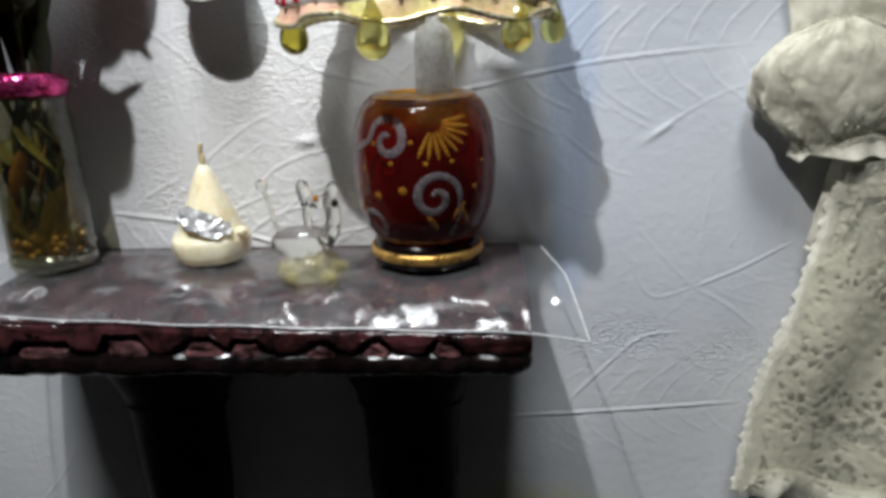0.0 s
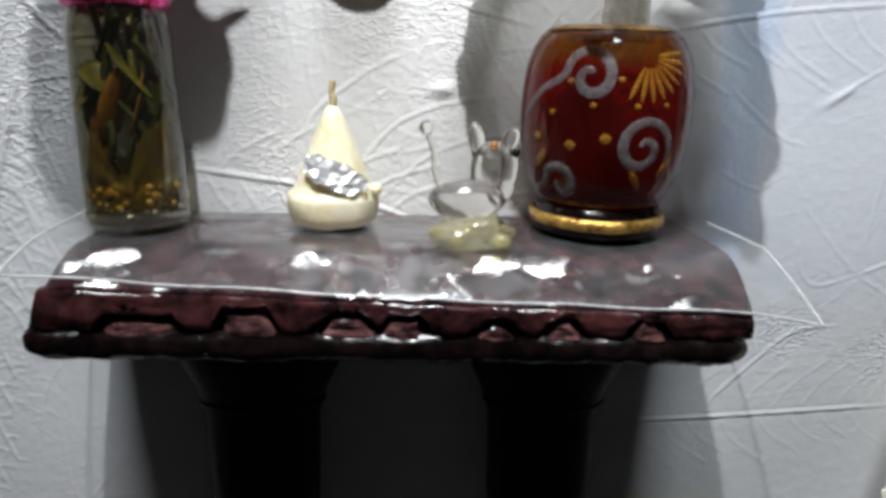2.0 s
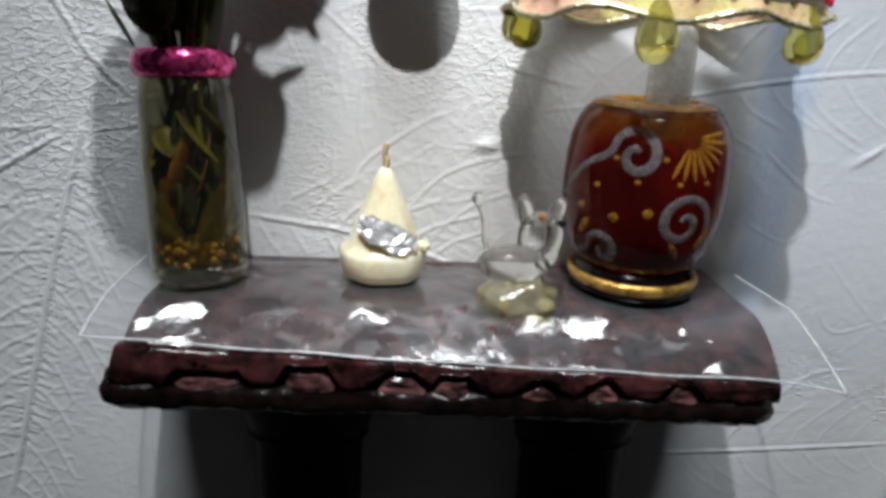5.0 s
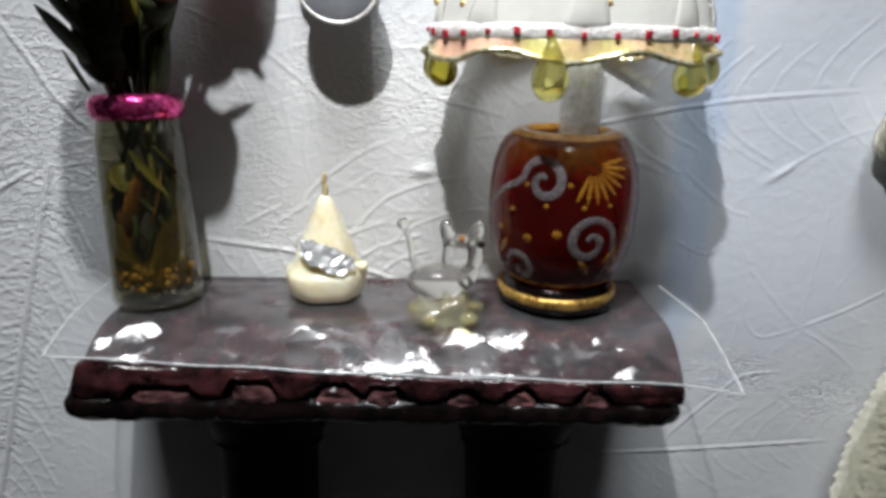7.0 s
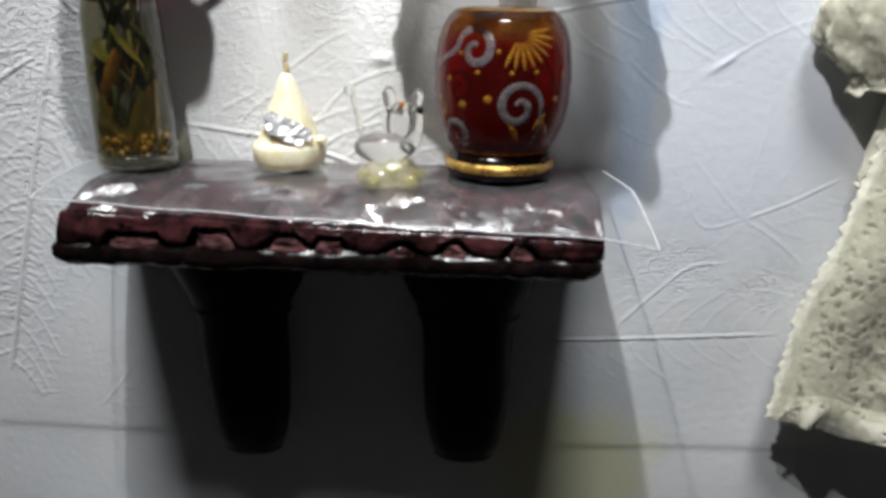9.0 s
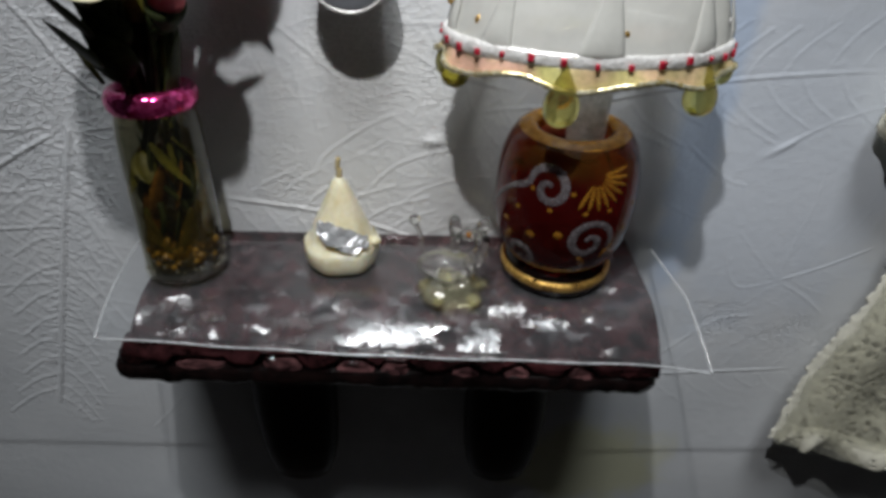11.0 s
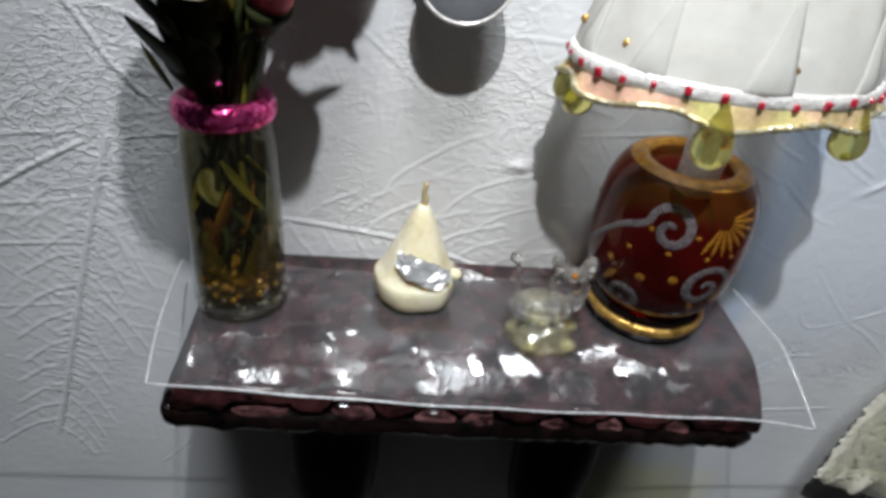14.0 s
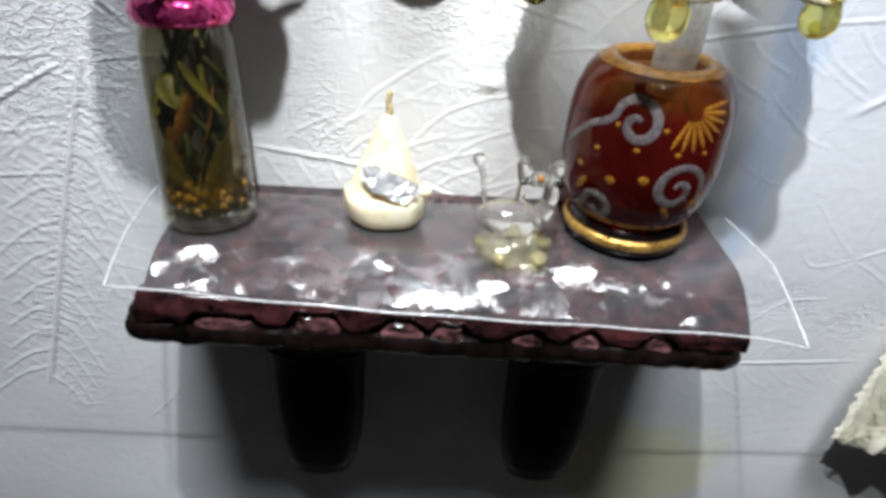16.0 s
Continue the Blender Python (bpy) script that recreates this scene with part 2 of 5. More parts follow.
def bead_paint():
    """Stained glass: deep red body, amber at the shoulder."""
    m, nt, t, d = thin_film("stained_red_glass", (0.8, 0.16, 0.07), (0.45, 0.03, 0.015), 0.9, 0.22, 0.10, 0.15, 90.0, 1.30)
    co = nt.nodes.new("ShaderNodeTexCoord")
    sp = nt.nodes.new("ShaderNodeSeparateXYZ")
    link(nt, co.outputs["Object"], sp.inputs[0])
    n = noise_of(nt, 120.0, 3.0)
    ad = add(nt, "ShaderNodeMath")
    ad.operation = "MULTIPLY_ADD"
    ad.inputs[1].default_value = 0.010
    link(nt, n.outputs["Fac"], ad.inputs[0])
    link(nt, sp.outputs["Z"], ad.inputs[2])
    r = nt.nodes.new("ShaderNodeMapRange")
    r.interpolation_type = "SMOOTHSTEP"
    r.inputs["From Min"].default_value, r.inputs["From Max"].default_value = 0.0305, 0.0350
    link(nt, ad.outputs[0], r.inputs["Value"])
    for node, a, b in ((t, (0.52, 0.060, 0.042), (0.56, 0.26, 0.085)), (d, (0.13, 0.010, 0.008), (0.13, 0.050, 0.010))):
        mx = nt.nodes.new("ShaderNodeMix")
        mx.data_type = "RGBA"
        mx.inputs[6].default_value, mx.inputs[7].default_value = (*a, 1), (*b, 1)
        link(nt, r.outputs["Result"], mx.inputs[0])
        link(nt, mx.outputs[2], node.inputs["Color"])
    return m


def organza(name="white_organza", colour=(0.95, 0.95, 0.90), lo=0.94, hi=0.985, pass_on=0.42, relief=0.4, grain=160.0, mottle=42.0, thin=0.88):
    """Sheer white cloth: part clear, part diffuse, part glowing through."""
    m, nt, t, d = thin_film(name, (0.95, 0.95, 0.93), colour, 0.3, 0.92, 0.45, relief, grain)
    for n in nt.nodes:
        if n.type == "MAP_RANGE":
            n.inputs["To Min"].default_value, n.inputs["To Max"].default_value = lo, hi
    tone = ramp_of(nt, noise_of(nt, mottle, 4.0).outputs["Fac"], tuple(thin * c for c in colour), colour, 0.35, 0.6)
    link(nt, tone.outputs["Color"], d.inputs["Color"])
    tr = add(nt, "ShaderNodeBsdfTranslucent", Color=(0.93, 0.92, 0.86, 1))
    mx = add(nt, "ShaderNodeMixShader", Fac=pass_on)
    for l in list(nt.links):
        if l.from_node == d:
            target = l.to_socket
            nt.links.remove(l)
            link(nt, mx.outputs[0], target)
    link(nt, d.outputs[0], mx.inputs[1])
    link(nt, tr.outputs[0], mx.inputs[2])
    return m


def milky_glass(name, colour, body):
    m, nt, p, out = nodes_of(name)
    p.inputs["Base Color"].default_value = (*colour, 1)
    p.inputs["Roughness"].default_value = 0.05
    p.inputs["IOR"].default_value = 1.45
    p.inputs["Transmission Weight"].default_value = 1.0 - body
    link(nt, bump_of(nt, noise_of(nt, 300.0, 2.0).outputs["Fac"], 0.2, 0.0006).outputs["Normal"], p.inputs["Normal"])
    return m


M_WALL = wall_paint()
# unseen room surfaces, dark so that little light bounces under the shelf
M_ROOM = surface("unseen_room_grey", (0.12, 0.12, 0.123), (0.16, 0.16, 0.163), 3.0, 60.0, 0.8, depth=0.001)
M_FLOOR = surface("unseen_floor_brown", (0.03, 0.02, 0.014), (0.06, 0.04, 0.026), 4.0, 60.0, 0.5, depth=0.001)
M_WOOD = lacquer("dark_lacquered_wood", (0.006, 0.003, 0.004), (0.054, 0.019, 0.021), 1.0, 0.7)
M_BAND = lacquer("maroon_satin_lacquer", (0.014, 0.006, 0.0065), (0.066, 0.020, 0.022), 1.1, 0.5)
M_CHIP = lacquer("chipped_maroon", (0.030, 0.013, 0.014), (0.17, 0.075, 0.076), 1.7, 0.8)
# base colour sunk nearly to black to carry the lower edge's shade
M_CUT = lacquer("shaded_carved_wood", (0.0015, 0.0012, 0.0012), (0.008, 0.004, 0.0038), 1.2, 0.35)
M_BLACK = surface("black_lacquer", (0.005, 0.004, 0.004), (0.016, 0.010, 0.009), 200.0, 900.0, 0.45, bump=0.4, depth=0.0004, spec=0.16)
def plastic():
    """Clear plastic with shallow dents and a few milky patches that paint in glints."""
    m, nt, t, d = thin_film("clear_plastic", (0.93, 0.94, 0.95), (0.78, 0.80, 0.84), 0.8, 0.045, 0.085, 0.35, 60.0, 1.52)
    for n in list(nt.nodes):
        if n.type == "BUMP":
            link(nt, facets(nt, 150.0, (0.40, 1.0, 1.0), 0.60, 0.50, 0.62), n.inputs["Normal"])
        if n.type == "MAP_RANGE":
            base = n if n.inputs["To Max"].default_value < 0.2 else None
            if base:
                target = [l for l in nt.links if l.from_node == base][0]
                to = target.to_socket
                nt.links.remove(target)
                last = base.outputs["Result"]
    # whitish blots standing in for glints, blended into the haze
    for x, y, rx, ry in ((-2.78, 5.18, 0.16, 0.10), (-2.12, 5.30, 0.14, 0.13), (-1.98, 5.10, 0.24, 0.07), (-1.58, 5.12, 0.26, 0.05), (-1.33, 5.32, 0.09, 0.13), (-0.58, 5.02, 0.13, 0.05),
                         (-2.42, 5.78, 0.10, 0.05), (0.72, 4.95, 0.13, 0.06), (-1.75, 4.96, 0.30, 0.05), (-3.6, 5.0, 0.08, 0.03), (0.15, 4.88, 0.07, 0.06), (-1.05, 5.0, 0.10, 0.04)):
        co = nt.nodes.new("ShaderNodeTexCoord")
        mp = nt.nodes.new("ShaderNodeMapping")
        mp.vector_type = "TEXTURE"
        mp.inputs["Location"].default_value = ((x + 1.1) * S, (y - 5.6) * S, 0)
        mp.inputs["Rotation"].default_value = (0, 0, 0.5 * math.sin(x * 9))
        mp.inputs["Scale"].default_value = (rx * S * 1.6, ry * S * 1.25, 1000.0)
        wob = nt.nodes.new("ShaderNodeVectorMath")
        wob.operation = "MULTIPLY_ADD"
        wob.inputs[1].default_value = (0.007, 0.005, 0.0)
        link(nt, noise_of(nt, 300.0, 3.0).outputs["Color"], wob.inputs[0])
        link(nt, co.outputs["Object"], wob.inputs[2])
        off = nt.nodes.new("ShaderNodeVectorMath")
        off.inputs[1].default_value = (-0.0035, -0.0025, 0.0)
        link(nt, wob.outputs[0], off.inputs[0])
        link(nt, off.outputs[0], mp.inputs["Vector"])
        ln = nt.nodes.new("ShaderNodeVectorMath")
        ln.operation = "LENGTH"
        link(nt, mp.outputs["Vector"], ln.inputs[0])
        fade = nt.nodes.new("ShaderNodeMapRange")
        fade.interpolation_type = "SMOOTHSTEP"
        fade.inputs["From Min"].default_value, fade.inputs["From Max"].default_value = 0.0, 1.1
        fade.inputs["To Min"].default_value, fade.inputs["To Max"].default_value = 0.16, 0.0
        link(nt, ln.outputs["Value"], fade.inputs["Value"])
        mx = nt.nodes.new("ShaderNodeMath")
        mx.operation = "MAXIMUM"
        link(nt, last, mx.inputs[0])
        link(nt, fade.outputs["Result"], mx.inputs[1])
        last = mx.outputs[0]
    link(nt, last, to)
    return m


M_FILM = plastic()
M_FILM_EDGE = thin_film("cut_plastic_edge", (0.70, 0.72, 0.73), (0.85, 0.86, 0.88), 1.0, 0.45, 0.15, 0.3, 300.0)[0]
M_JAR = thin_film("jar_glass", (0.56, 0.54, 0.42), (0.40, 0.40, 0.30), 1.0, 0.008, 0.03, 0.12, 80.0, 1.5)[0]
M_THICK = thin_film("thick_glass", (0.84, 0.84, 0.76), (0.90, 0.89, 0.82), 1.0, 0.02, 0.04, 0.35, 300.0, 1.8)[0]
M_DOT = thin_film("glint_glass", (0.95, 0.94, 0.88), (0.95, 0.90, 0.72), 1.0, 0.12, 0.08, 0.2, 300.0, 1.9)[0]
M_YGLASS = milky_glass("olive_yellow_glass", (0.74, 0.69, 0.24), 0.06)
M_SEED = glitter("silver_gold_seed_beads", (0.55, 0.45, 0.18), (0.90, 0.86, 0.66), 1500.0, 0.2, 0.7)
M_FIG = milky_glass("clear_figurine_glass", (0.99, 0.99, 0.96), 0.06)
M_FIGFOOT = thin_film("pale_yellow_figurine_glass", (0.96, 0.94, 0.76), (0.97, 0.93, 0.62), 1.0, 0.13, 0.04, 0.6, 260.0, 1.7)[0]
M_STEM_GLASS = thin_film("frosted_glass", (0.94, 0.95, 0.94), (0.90, 0.91, 0.90), 1.0, 0.60, 0.12, 0.3, 300.0)[0]
M_BEAD = bead_paint()
M_GOLD = surface("gold_paint", (0.20, 0.09, 0.015), (0.90, 0.58, 0.16), 420.0, 2500.0, 0.30, 0.75, 0.8, 0.0004)
M_AMBER = thin_film("amber_paint", (0.80, 0.42, 0.10), (0.55, 0.25, 0.03), 0.8, 0.36, 0.2, 0.3, 300.0)[0]
M_AMBER_TOP = thin_film("dense_amber_paint", (0.60, 0.30, 0.06), (0.50, 0.24, 0.03), 0.9, 0.80, 0.2, 0.4, 300.0)[0]
M_SILVER = thin_film("silver_paint", (0.66, 0.54, 0.54), (0.21, 0.19, 0.20), 0.7, 0.48, 0.25, 0.3, 400.0)[0]
M_FOIL = surface("crumpled_foil", (0.76, 0.77, 0.79), (0.90, 0.91, 0.93), 300.0, 1300.0, 0.26, 0.6, 0.55, 0.0009)
M_WAX = surface("cream_wax", (0.64, 0.56, 0.35), (0.82, 0.78, 0.62), 170.0, 900.0, 0.34, bump=0.3, depth=0.0003, sub=0.6)
M_WICK = surface("waxed_wick", (0.36, 0.27, 0.12), (0.62, 0.52, 0.30), 600.0, 2500.0, 0.6, bump=0.6)
M_PINK_GLITTER = glitter("pink_glitter", (0.38, 0.008, 0.080), (0.98, 0.13, 0.44), 1300.0, 0.17, 0.85)
M_STEMG = surface("green_stems", (0.045, 0.045, 0.008), (0.20, 0.18, 0.025), 300.0, 1500.0, 0.45, bump=0.5)
M_LINER = thin_film("dried_olive_petals", (0.62, 0.50, 0.22), (0.24, 0.17, 0.035), 0.5, 0.34, 0.3, 0.6, 300.0)[0]
M_DARKLEAF = surface("dark_leaves", (0.012, 0.017, 0.007), (0.050, 0.060, 0.020), 300.0, 1500.0, 0.55, bump=0.5, spec=0.2)
M_BROWN = surface("dried_brown_leaves", (0.10, 0.035, 0.008), (0.36, 0.16, 0.02), 300.0, 1500.0, 0.5, bump=0.5)
M_LEAF = surface("bright_leaves", (0.22, 0.28, 0.06), (0.40, 0.44, 0.14), 200.0, 1200.0, 0.5, bump=0.5)
M_PETAL = surface("pink_paper", (0.66, 0.07, 0.10), (0.80, 0.16, 0.20), 160.0, 1200.0, 0.6, bump=0.4, depth=0.0003)
M_PETAL_RED = surface("red_paper", (0.42, 0.02, 0.05), (0.58, 0.05, 0.09), 160.0, 1200.0, 0.6, bump=0.4, depth=0.0003)
M_CREAM = surface("cream_paper_edge", (0.78, 0.72, 0.48), (0.86, 0.82, 0.64), 260.0, 1500.0, 0.6, bump=0.4)
M_AMBERBEAD = surface("amber_granules", (0.20, 0.09, 0.01), (0.58, 0.34, 0.05), 400.0, 1500.0, 0.15, 0.1, 0.2, 0.0002, coat=0.8)
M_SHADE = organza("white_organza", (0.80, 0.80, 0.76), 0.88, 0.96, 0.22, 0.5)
M_TRIM = glitter("silver_braid", (0.72, 0.70, 0.68), (0.95, 0.94, 0.92), 1500.0, 0.25, 0.22)
M_RED = surface("red_beads", (0.30, 0.006, 0.02), (0.52, 0.02, 0.05), 500.0, 2500.0, 0.2, 0.1, 0.2, coat=0.6)
M_FRILL, frill_nt, frill_t, frill_d = thin_film("yellow_and_peach_frill", (0.95, 0.90, 0.62), (0.80, 0.74, 0.30), 0.6, 0.66, 0.3, 0.5, 260.0)
link(frill_nt, ramp_of(frill_nt, noise_of(frill_nt, 60.0, 2.0).outputs["Fac"], (0.80, 0.76, 0.32), (0.92, 0.58, 0.46), 0.42, 0.60).outputs["Color"], frill_d.inputs["Color"])
M_DISC = surface("grey_metal_disc", (0.20, 0.21, 0.23), (0.28, 0.29, 0.32), 120.0, 1500.0, 0.42, 0.5, 0.3, 0.0002)
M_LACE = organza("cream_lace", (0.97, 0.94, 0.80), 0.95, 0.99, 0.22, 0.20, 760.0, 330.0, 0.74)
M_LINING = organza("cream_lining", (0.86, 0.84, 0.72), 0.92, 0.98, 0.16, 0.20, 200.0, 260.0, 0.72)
M_VEIL = organza("sheer_veil", (0.98, 0.955, 0.83), 0.80, 0.97, 0.12, 0.20, 160.0, 240.0, 0.86)
M_MIST = organza("misty_net", (0.98, 0.955, 0.83), 0.06, 0.20, 0.20, 0.20, 300.0, 240.0, 0.92)
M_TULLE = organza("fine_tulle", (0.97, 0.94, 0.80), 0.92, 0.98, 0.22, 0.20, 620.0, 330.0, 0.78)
M_SPARKLE = glitter("iridescent_flakes", (0.85, 0.82, 0.60), (0.98, 0.98, 0.92), 1800.0, 0.30, 0.05)


# ---------------------------------------------------------------- mesh helpers
def part(name, bm, material, parent, label="", smooth=True):
    """Links a bmesh, made in units about its parent's base, as one mesh object under a thing or a part."""
    bmesh.ops.scale(bm, vec=(S, S, S), verts=bm.verts)
    bmesh.ops.recalc_face_normals(bm, faces=bm.faces)
    me = bpy.data.meshes.new(name)
    bm.to_mesh(me)
    bm.free()
    me.materials.append(material)
    for f in me.polygons:
        f.use_smooth = smooth
    ob = new(name, me)
    if parent:
        ob.parent = parent
    if label:
        ob["label"] = label
    return ob


def thing(name, place, label, category, group="", turn=(0, 0, 0)):
    ob = new(name)
    ob.matrix_world = pose(*W(*place), *turn)
    ob.empty_display_size = 0.005
    return tagged(ob, label, category, group)


def single(name, bm, material, place, label, category, group="", kind=""):
    ob = part(name, bm, material, None)
    ob.matrix_world = Matrix.Translation(W(*place))
    return tagged(ob, label, category, group, kind)


def grid_into(bm, points, nu, nv, wrap_u=False, wrap_v=False):
    """Faces over nu x nv points, listed row by row."""
    vs = [bm.verts.new(p) for p in points]
    for j in range(nv if wrap_v else nv - 1):
        for i in range(nu if wrap_u else nu - 1):
            a, b = i, (i + 1) % nu
            c, d = j * nu, ((j + 1) % nv) * nu
            bm.faces.new((vs[c + a], vs[c + b], vs[d + b], vs[d + a]))
    return vs


def lathe(profile, n=48, sx=1.0, sy=1.0, centre=(0, 0, 0), wobble=0.0, bm=None):
    """A turned form from (radius, height) pairs."""
    bm = bm or bmesh.new()
    pts = []
    for r, z in profile:
        for i in range(n):
            a = 2 * math.pi * i / n
            k = 1 + wobble * noise.noise((math.cos(a) * 1.7 + centre[0], math.sin(a) * 1.7, z * 2.1))
            pts.append((centre[0] + r * k * sx * math.cos(a), centre[1] + r * k * sy * math.sin(a), centre[2] + z))
    grid_into(bm, pts, n, len(profile), wrap_u=True)
    return bm


def closed_lathe(profile, n=48, sx=1.0, sy=1.0, centre=(0, 0, 0), wobble=0.0):
    bm = lathe(profile, n, sx, sy, centre, wobble)
    bmesh.ops.holes_fill(bm, edges=[e for e in bm.edges if e.is_boundary], sides=0)
    return bm


def tube(points, radii, n=10, bm=None, cap=True):
    """A round rod along points."""
    bm = bm or bmesh.new()
    pts = [Vector(p) for p in points]
    if isinstance(radii, (int, float)):
        radii = [radii] * len(pts)
    rings = []
    side = None
    for k, p in enumerate(pts):
        way = (pts[min(k + 1, len(pts) - 1)] - pts[max(k - 1, 0)]).normalized()
        if side is None:
            side = way.orthogonal().normalized()
        side = (side - way * side.dot(way)).normalized()
        up = way.cross(side)
        rings.append([bm.verts.new(p + radii[k] * (math.cos(2 * math.pi * i / n) * side + math.sin(2 * math.pi * i / n) * up)) for i in range(n)])
    for a, b in zip(rings, rings[1:]):
        for i in range(n):
            bm.faces.new((a[i], a[(i + 1) % n], b[(i + 1) % n], b[i]))
    if cap:
        bm.faces.new(rings[0][::-1])
        bm.faces.new(rings[-1])
    return bm


def spline(points, n=24):
    """Catmull-Rom through a few points."""
    p = [Vector(q) for q in points]
    p = [2 * p[0] - p[1]] + p + [2 * p[-1] - p[-2]]
    out = []
    for k in range(1, len(p) - 2):
        for i in range(n):
            t = i / n
            a, b, c, d = p[k - 1], p[k], p[k + 1], p[k + 2]
            out.append(0.5 * (2 * b + (c - a) * t + (2 * a - 5 * b + 4 * c - d) * t * t + (3 * b - a - 3 * c + d) * t ** 3))
    return out + [p[-2]]


def ball(centre, r, sx=1.0, sy=1.0, sz=1.0, seg=16, bm=None):
    bm = bm or bmesh.new()
    made = bmesh.ops.create_uvsphere(bm, u_segments=seg, v_segments=max(6, seg // 2), radius=r)
    for v in made["verts"]:
        v.co = Vector((v.co.x * sx, v.co.y * sy, v.co.z * sz)) + Vector(centre)
    return bm


def torus(R, r, n=64, m=14, sx=1.0, sy=1.0, centre=(0, 0, 0), squash=1.0):
    bm = bmesh.new()
    pts = []
    for j in range(n):
        a = 2 * math.pi * j / n
        for i in range(m):
            b = 2 * math.pi * i / m
            q = R + r * math.cos(b)
            pts.append((centre[0] + q * math.cos(a) * sx, centre[1] + q * math.sin(a) * sy, centre[2] + r * squash * math.sin(b)))
    grid_into(bm, pts, m, n, True, True)
    return bm


def thicken(bm, t):
    """Gives an open sheet a thickness."""
    bmesh.ops.recalc_face_normals(bm, faces=bm.faces)
    bmesh.ops.solidify(bm, geom=bm.faces[:], thickness=t)
    return bm


def box(lo, hi, bevel=0.0, bm=None):
    bm = bm or bmesh.new()
    made = bmesh.ops.create_cube(bm, size=1.0)
    for v in made["verts"]:
        v.co = Vector([lo[k] + (v.co[k] + 0.5) * (hi[k] - lo[k]) for k in range(3)])
    if bevel:
        bmesh.ops.bevel(bm, geom=list({e for v in made["verts"] for e in v.link_edges}), offset=bevel, segments=2, profile=0.7, affect="EDGES")
    return bm


# ---------------------------------------------------------------- the wall with its pressed leaves
def vein_segments():
    """Main veins of the leaves pressed into the plaster, each with side veins and fine twigs: (ends, height, width)."""
    rnd = random.Random(7)
    # the leaf beside the jar: an upright midrib, its side ribs and the veins that meet it at the top
    left_leaf = [
        [(-5.18, 1.39), (-5.27, 1.07), (-5.65, -0.10), (-6.35, -2.46), (-6.6, -3.3)],
        [(-5.95, 3.6), (-5.26, 2.54), (-5.03, 2.11), (-4.64, 1.66)],
        [(-6.95, 0.30), (-6.00, 0.91), (-5.42, 1.24)],
        [(-7.1, 1.20), (-5.89, 1.29), (-5.48, 1.35)],
        [(-7.0, -0.16), (-6.22, -0.09), (-5.66, -0.03)],
        [(-7.0, 0.36), (-6.13, 0.45), (-5.45, 0.57)],
        [(-7.2, -1.08), (-6.53, -1.02), (-5.93, -0.94)],
        [(-5.43, 0.41), (-5.2, -0.15), (-4.92, -0.81)],
        [(-5.77, -0.60), (-5.42, -1.15), (-5.1, -1.8)],
        [(-5.16, 1.49), (-4.64, 1.62), (-4.0, 1.7)],
        [(-5.11, 1.28), (-4.66, 1.36), (-4.1, 1.38)],
    ]
    # the leaf between the jar and the lamp, with arching ribs
    middle_leaf = [
        [(-3.6, 0.44), (-3.10, 0.37), (-2.24, 0.24), (-1.52, 0.02), (-1.18, -0.11), (-0.8, -0.3)],
        [(-2.36, 0.77), (-2.22, 1.05), (-1.97, 1.26), (-1.62, 1.50), (-1.25, 1.67)],
        [(-1.77, 0.52), (-1.36, 0.95), (-0.85, 1.16), (-0.3, 1.25)],
        [(-1.55, 0.13), (-1.05, 0.60), (-0.48, 0.81), (0.0, 0.85)],
        [(-0.96, -0.08), (-0.68, 0.27), (-0.39, 0.48)],
        [(-0.84, -0.14), (-0.34, 0.16), (0.1, 0.25)],
        [(-1.9, 2.74), (-1.52, 2.68), (-0.75, 2.66), (0.0, 2.6)],
        [(-1.39, 2.45), (-0.96, 2.23), (-0.59, 2.09), (0.0, 1.95)],
        [(-3.6, 3.1), (-2.7, 2.63), (-1.9, 1.95)],
        [(-1.6, 3.9), (-1.5, 2.9), (-1.46, 1.91)],
    ]
    # the leaves between the lamp and the dress
    right_leaf = [
        [(-0.4, 1.70), (0.6, 1.80), (1.24, 1.91), (2.0, 2.06), (2.9, 2.19), (4.38, 2.31)],
        [(3.30, 1.28), (3.62, 1.52), (4.19, 1.80), (4.9, 1.95)],
        [(3.92, -0.67), (4.5, -0.42), (5.09, -0.09)],
        [(3.92, -0.67), (4.4, -0.95), (4.83, -1.31)],
        [(3.92, -0.67), (3.55, -0.30), (3.14, 0.15)],
        [(3.92, -0.67), (3.96, -0.01), (4.03, 0.64), (4.0, 1.2)],
        [(3.14, -0.19), (3.2, -0.55), (3.45, -0.80), (3.92, -0.67)],
        [(1.2, -2.56), (2.09, -2.52), (3.4, -2.44), (4.70, -2.36)],
        [(2.37, -2.34), (2.9, -1.75), (3.31, -1.37), (3.8, -1.3)],
        [(2.12, 1.40), (2.70, 0.93), (3.05, 0.79)],
        [(2.27, 1.98), (2.8, 1.6), (3.30, 1.33)],
        [(2.02, 0.57), (2.55, 0.32), (2.84, 0.47)],
        [(-5.36, -3.97), (-4.95, -3.5), (-4.54, -2.93)],
    ]
    mains = left_leaf + middle_leaf + right_leaf
    out = []

    def run(points, h, w, level):
        pts = [Vector((x, z, 0)) for x, z in points]
        pts = spline(pts, 24 if level == 0 else 8) if len(pts) > 2 else [pts[0].lerp(pts[1], i / 16) for i in range(17)]
        for k, (a, b) in enumerate(zip(pts, pts[1:])):
            taper = min(1.0, 0.25 + 6 * k / len(pts), 0.15 + 5 * (1 - k / len(pts))) * (0.8 + 0.4 * abs(noise.noise((a.x * 3, a.y * 3, 1.0))))
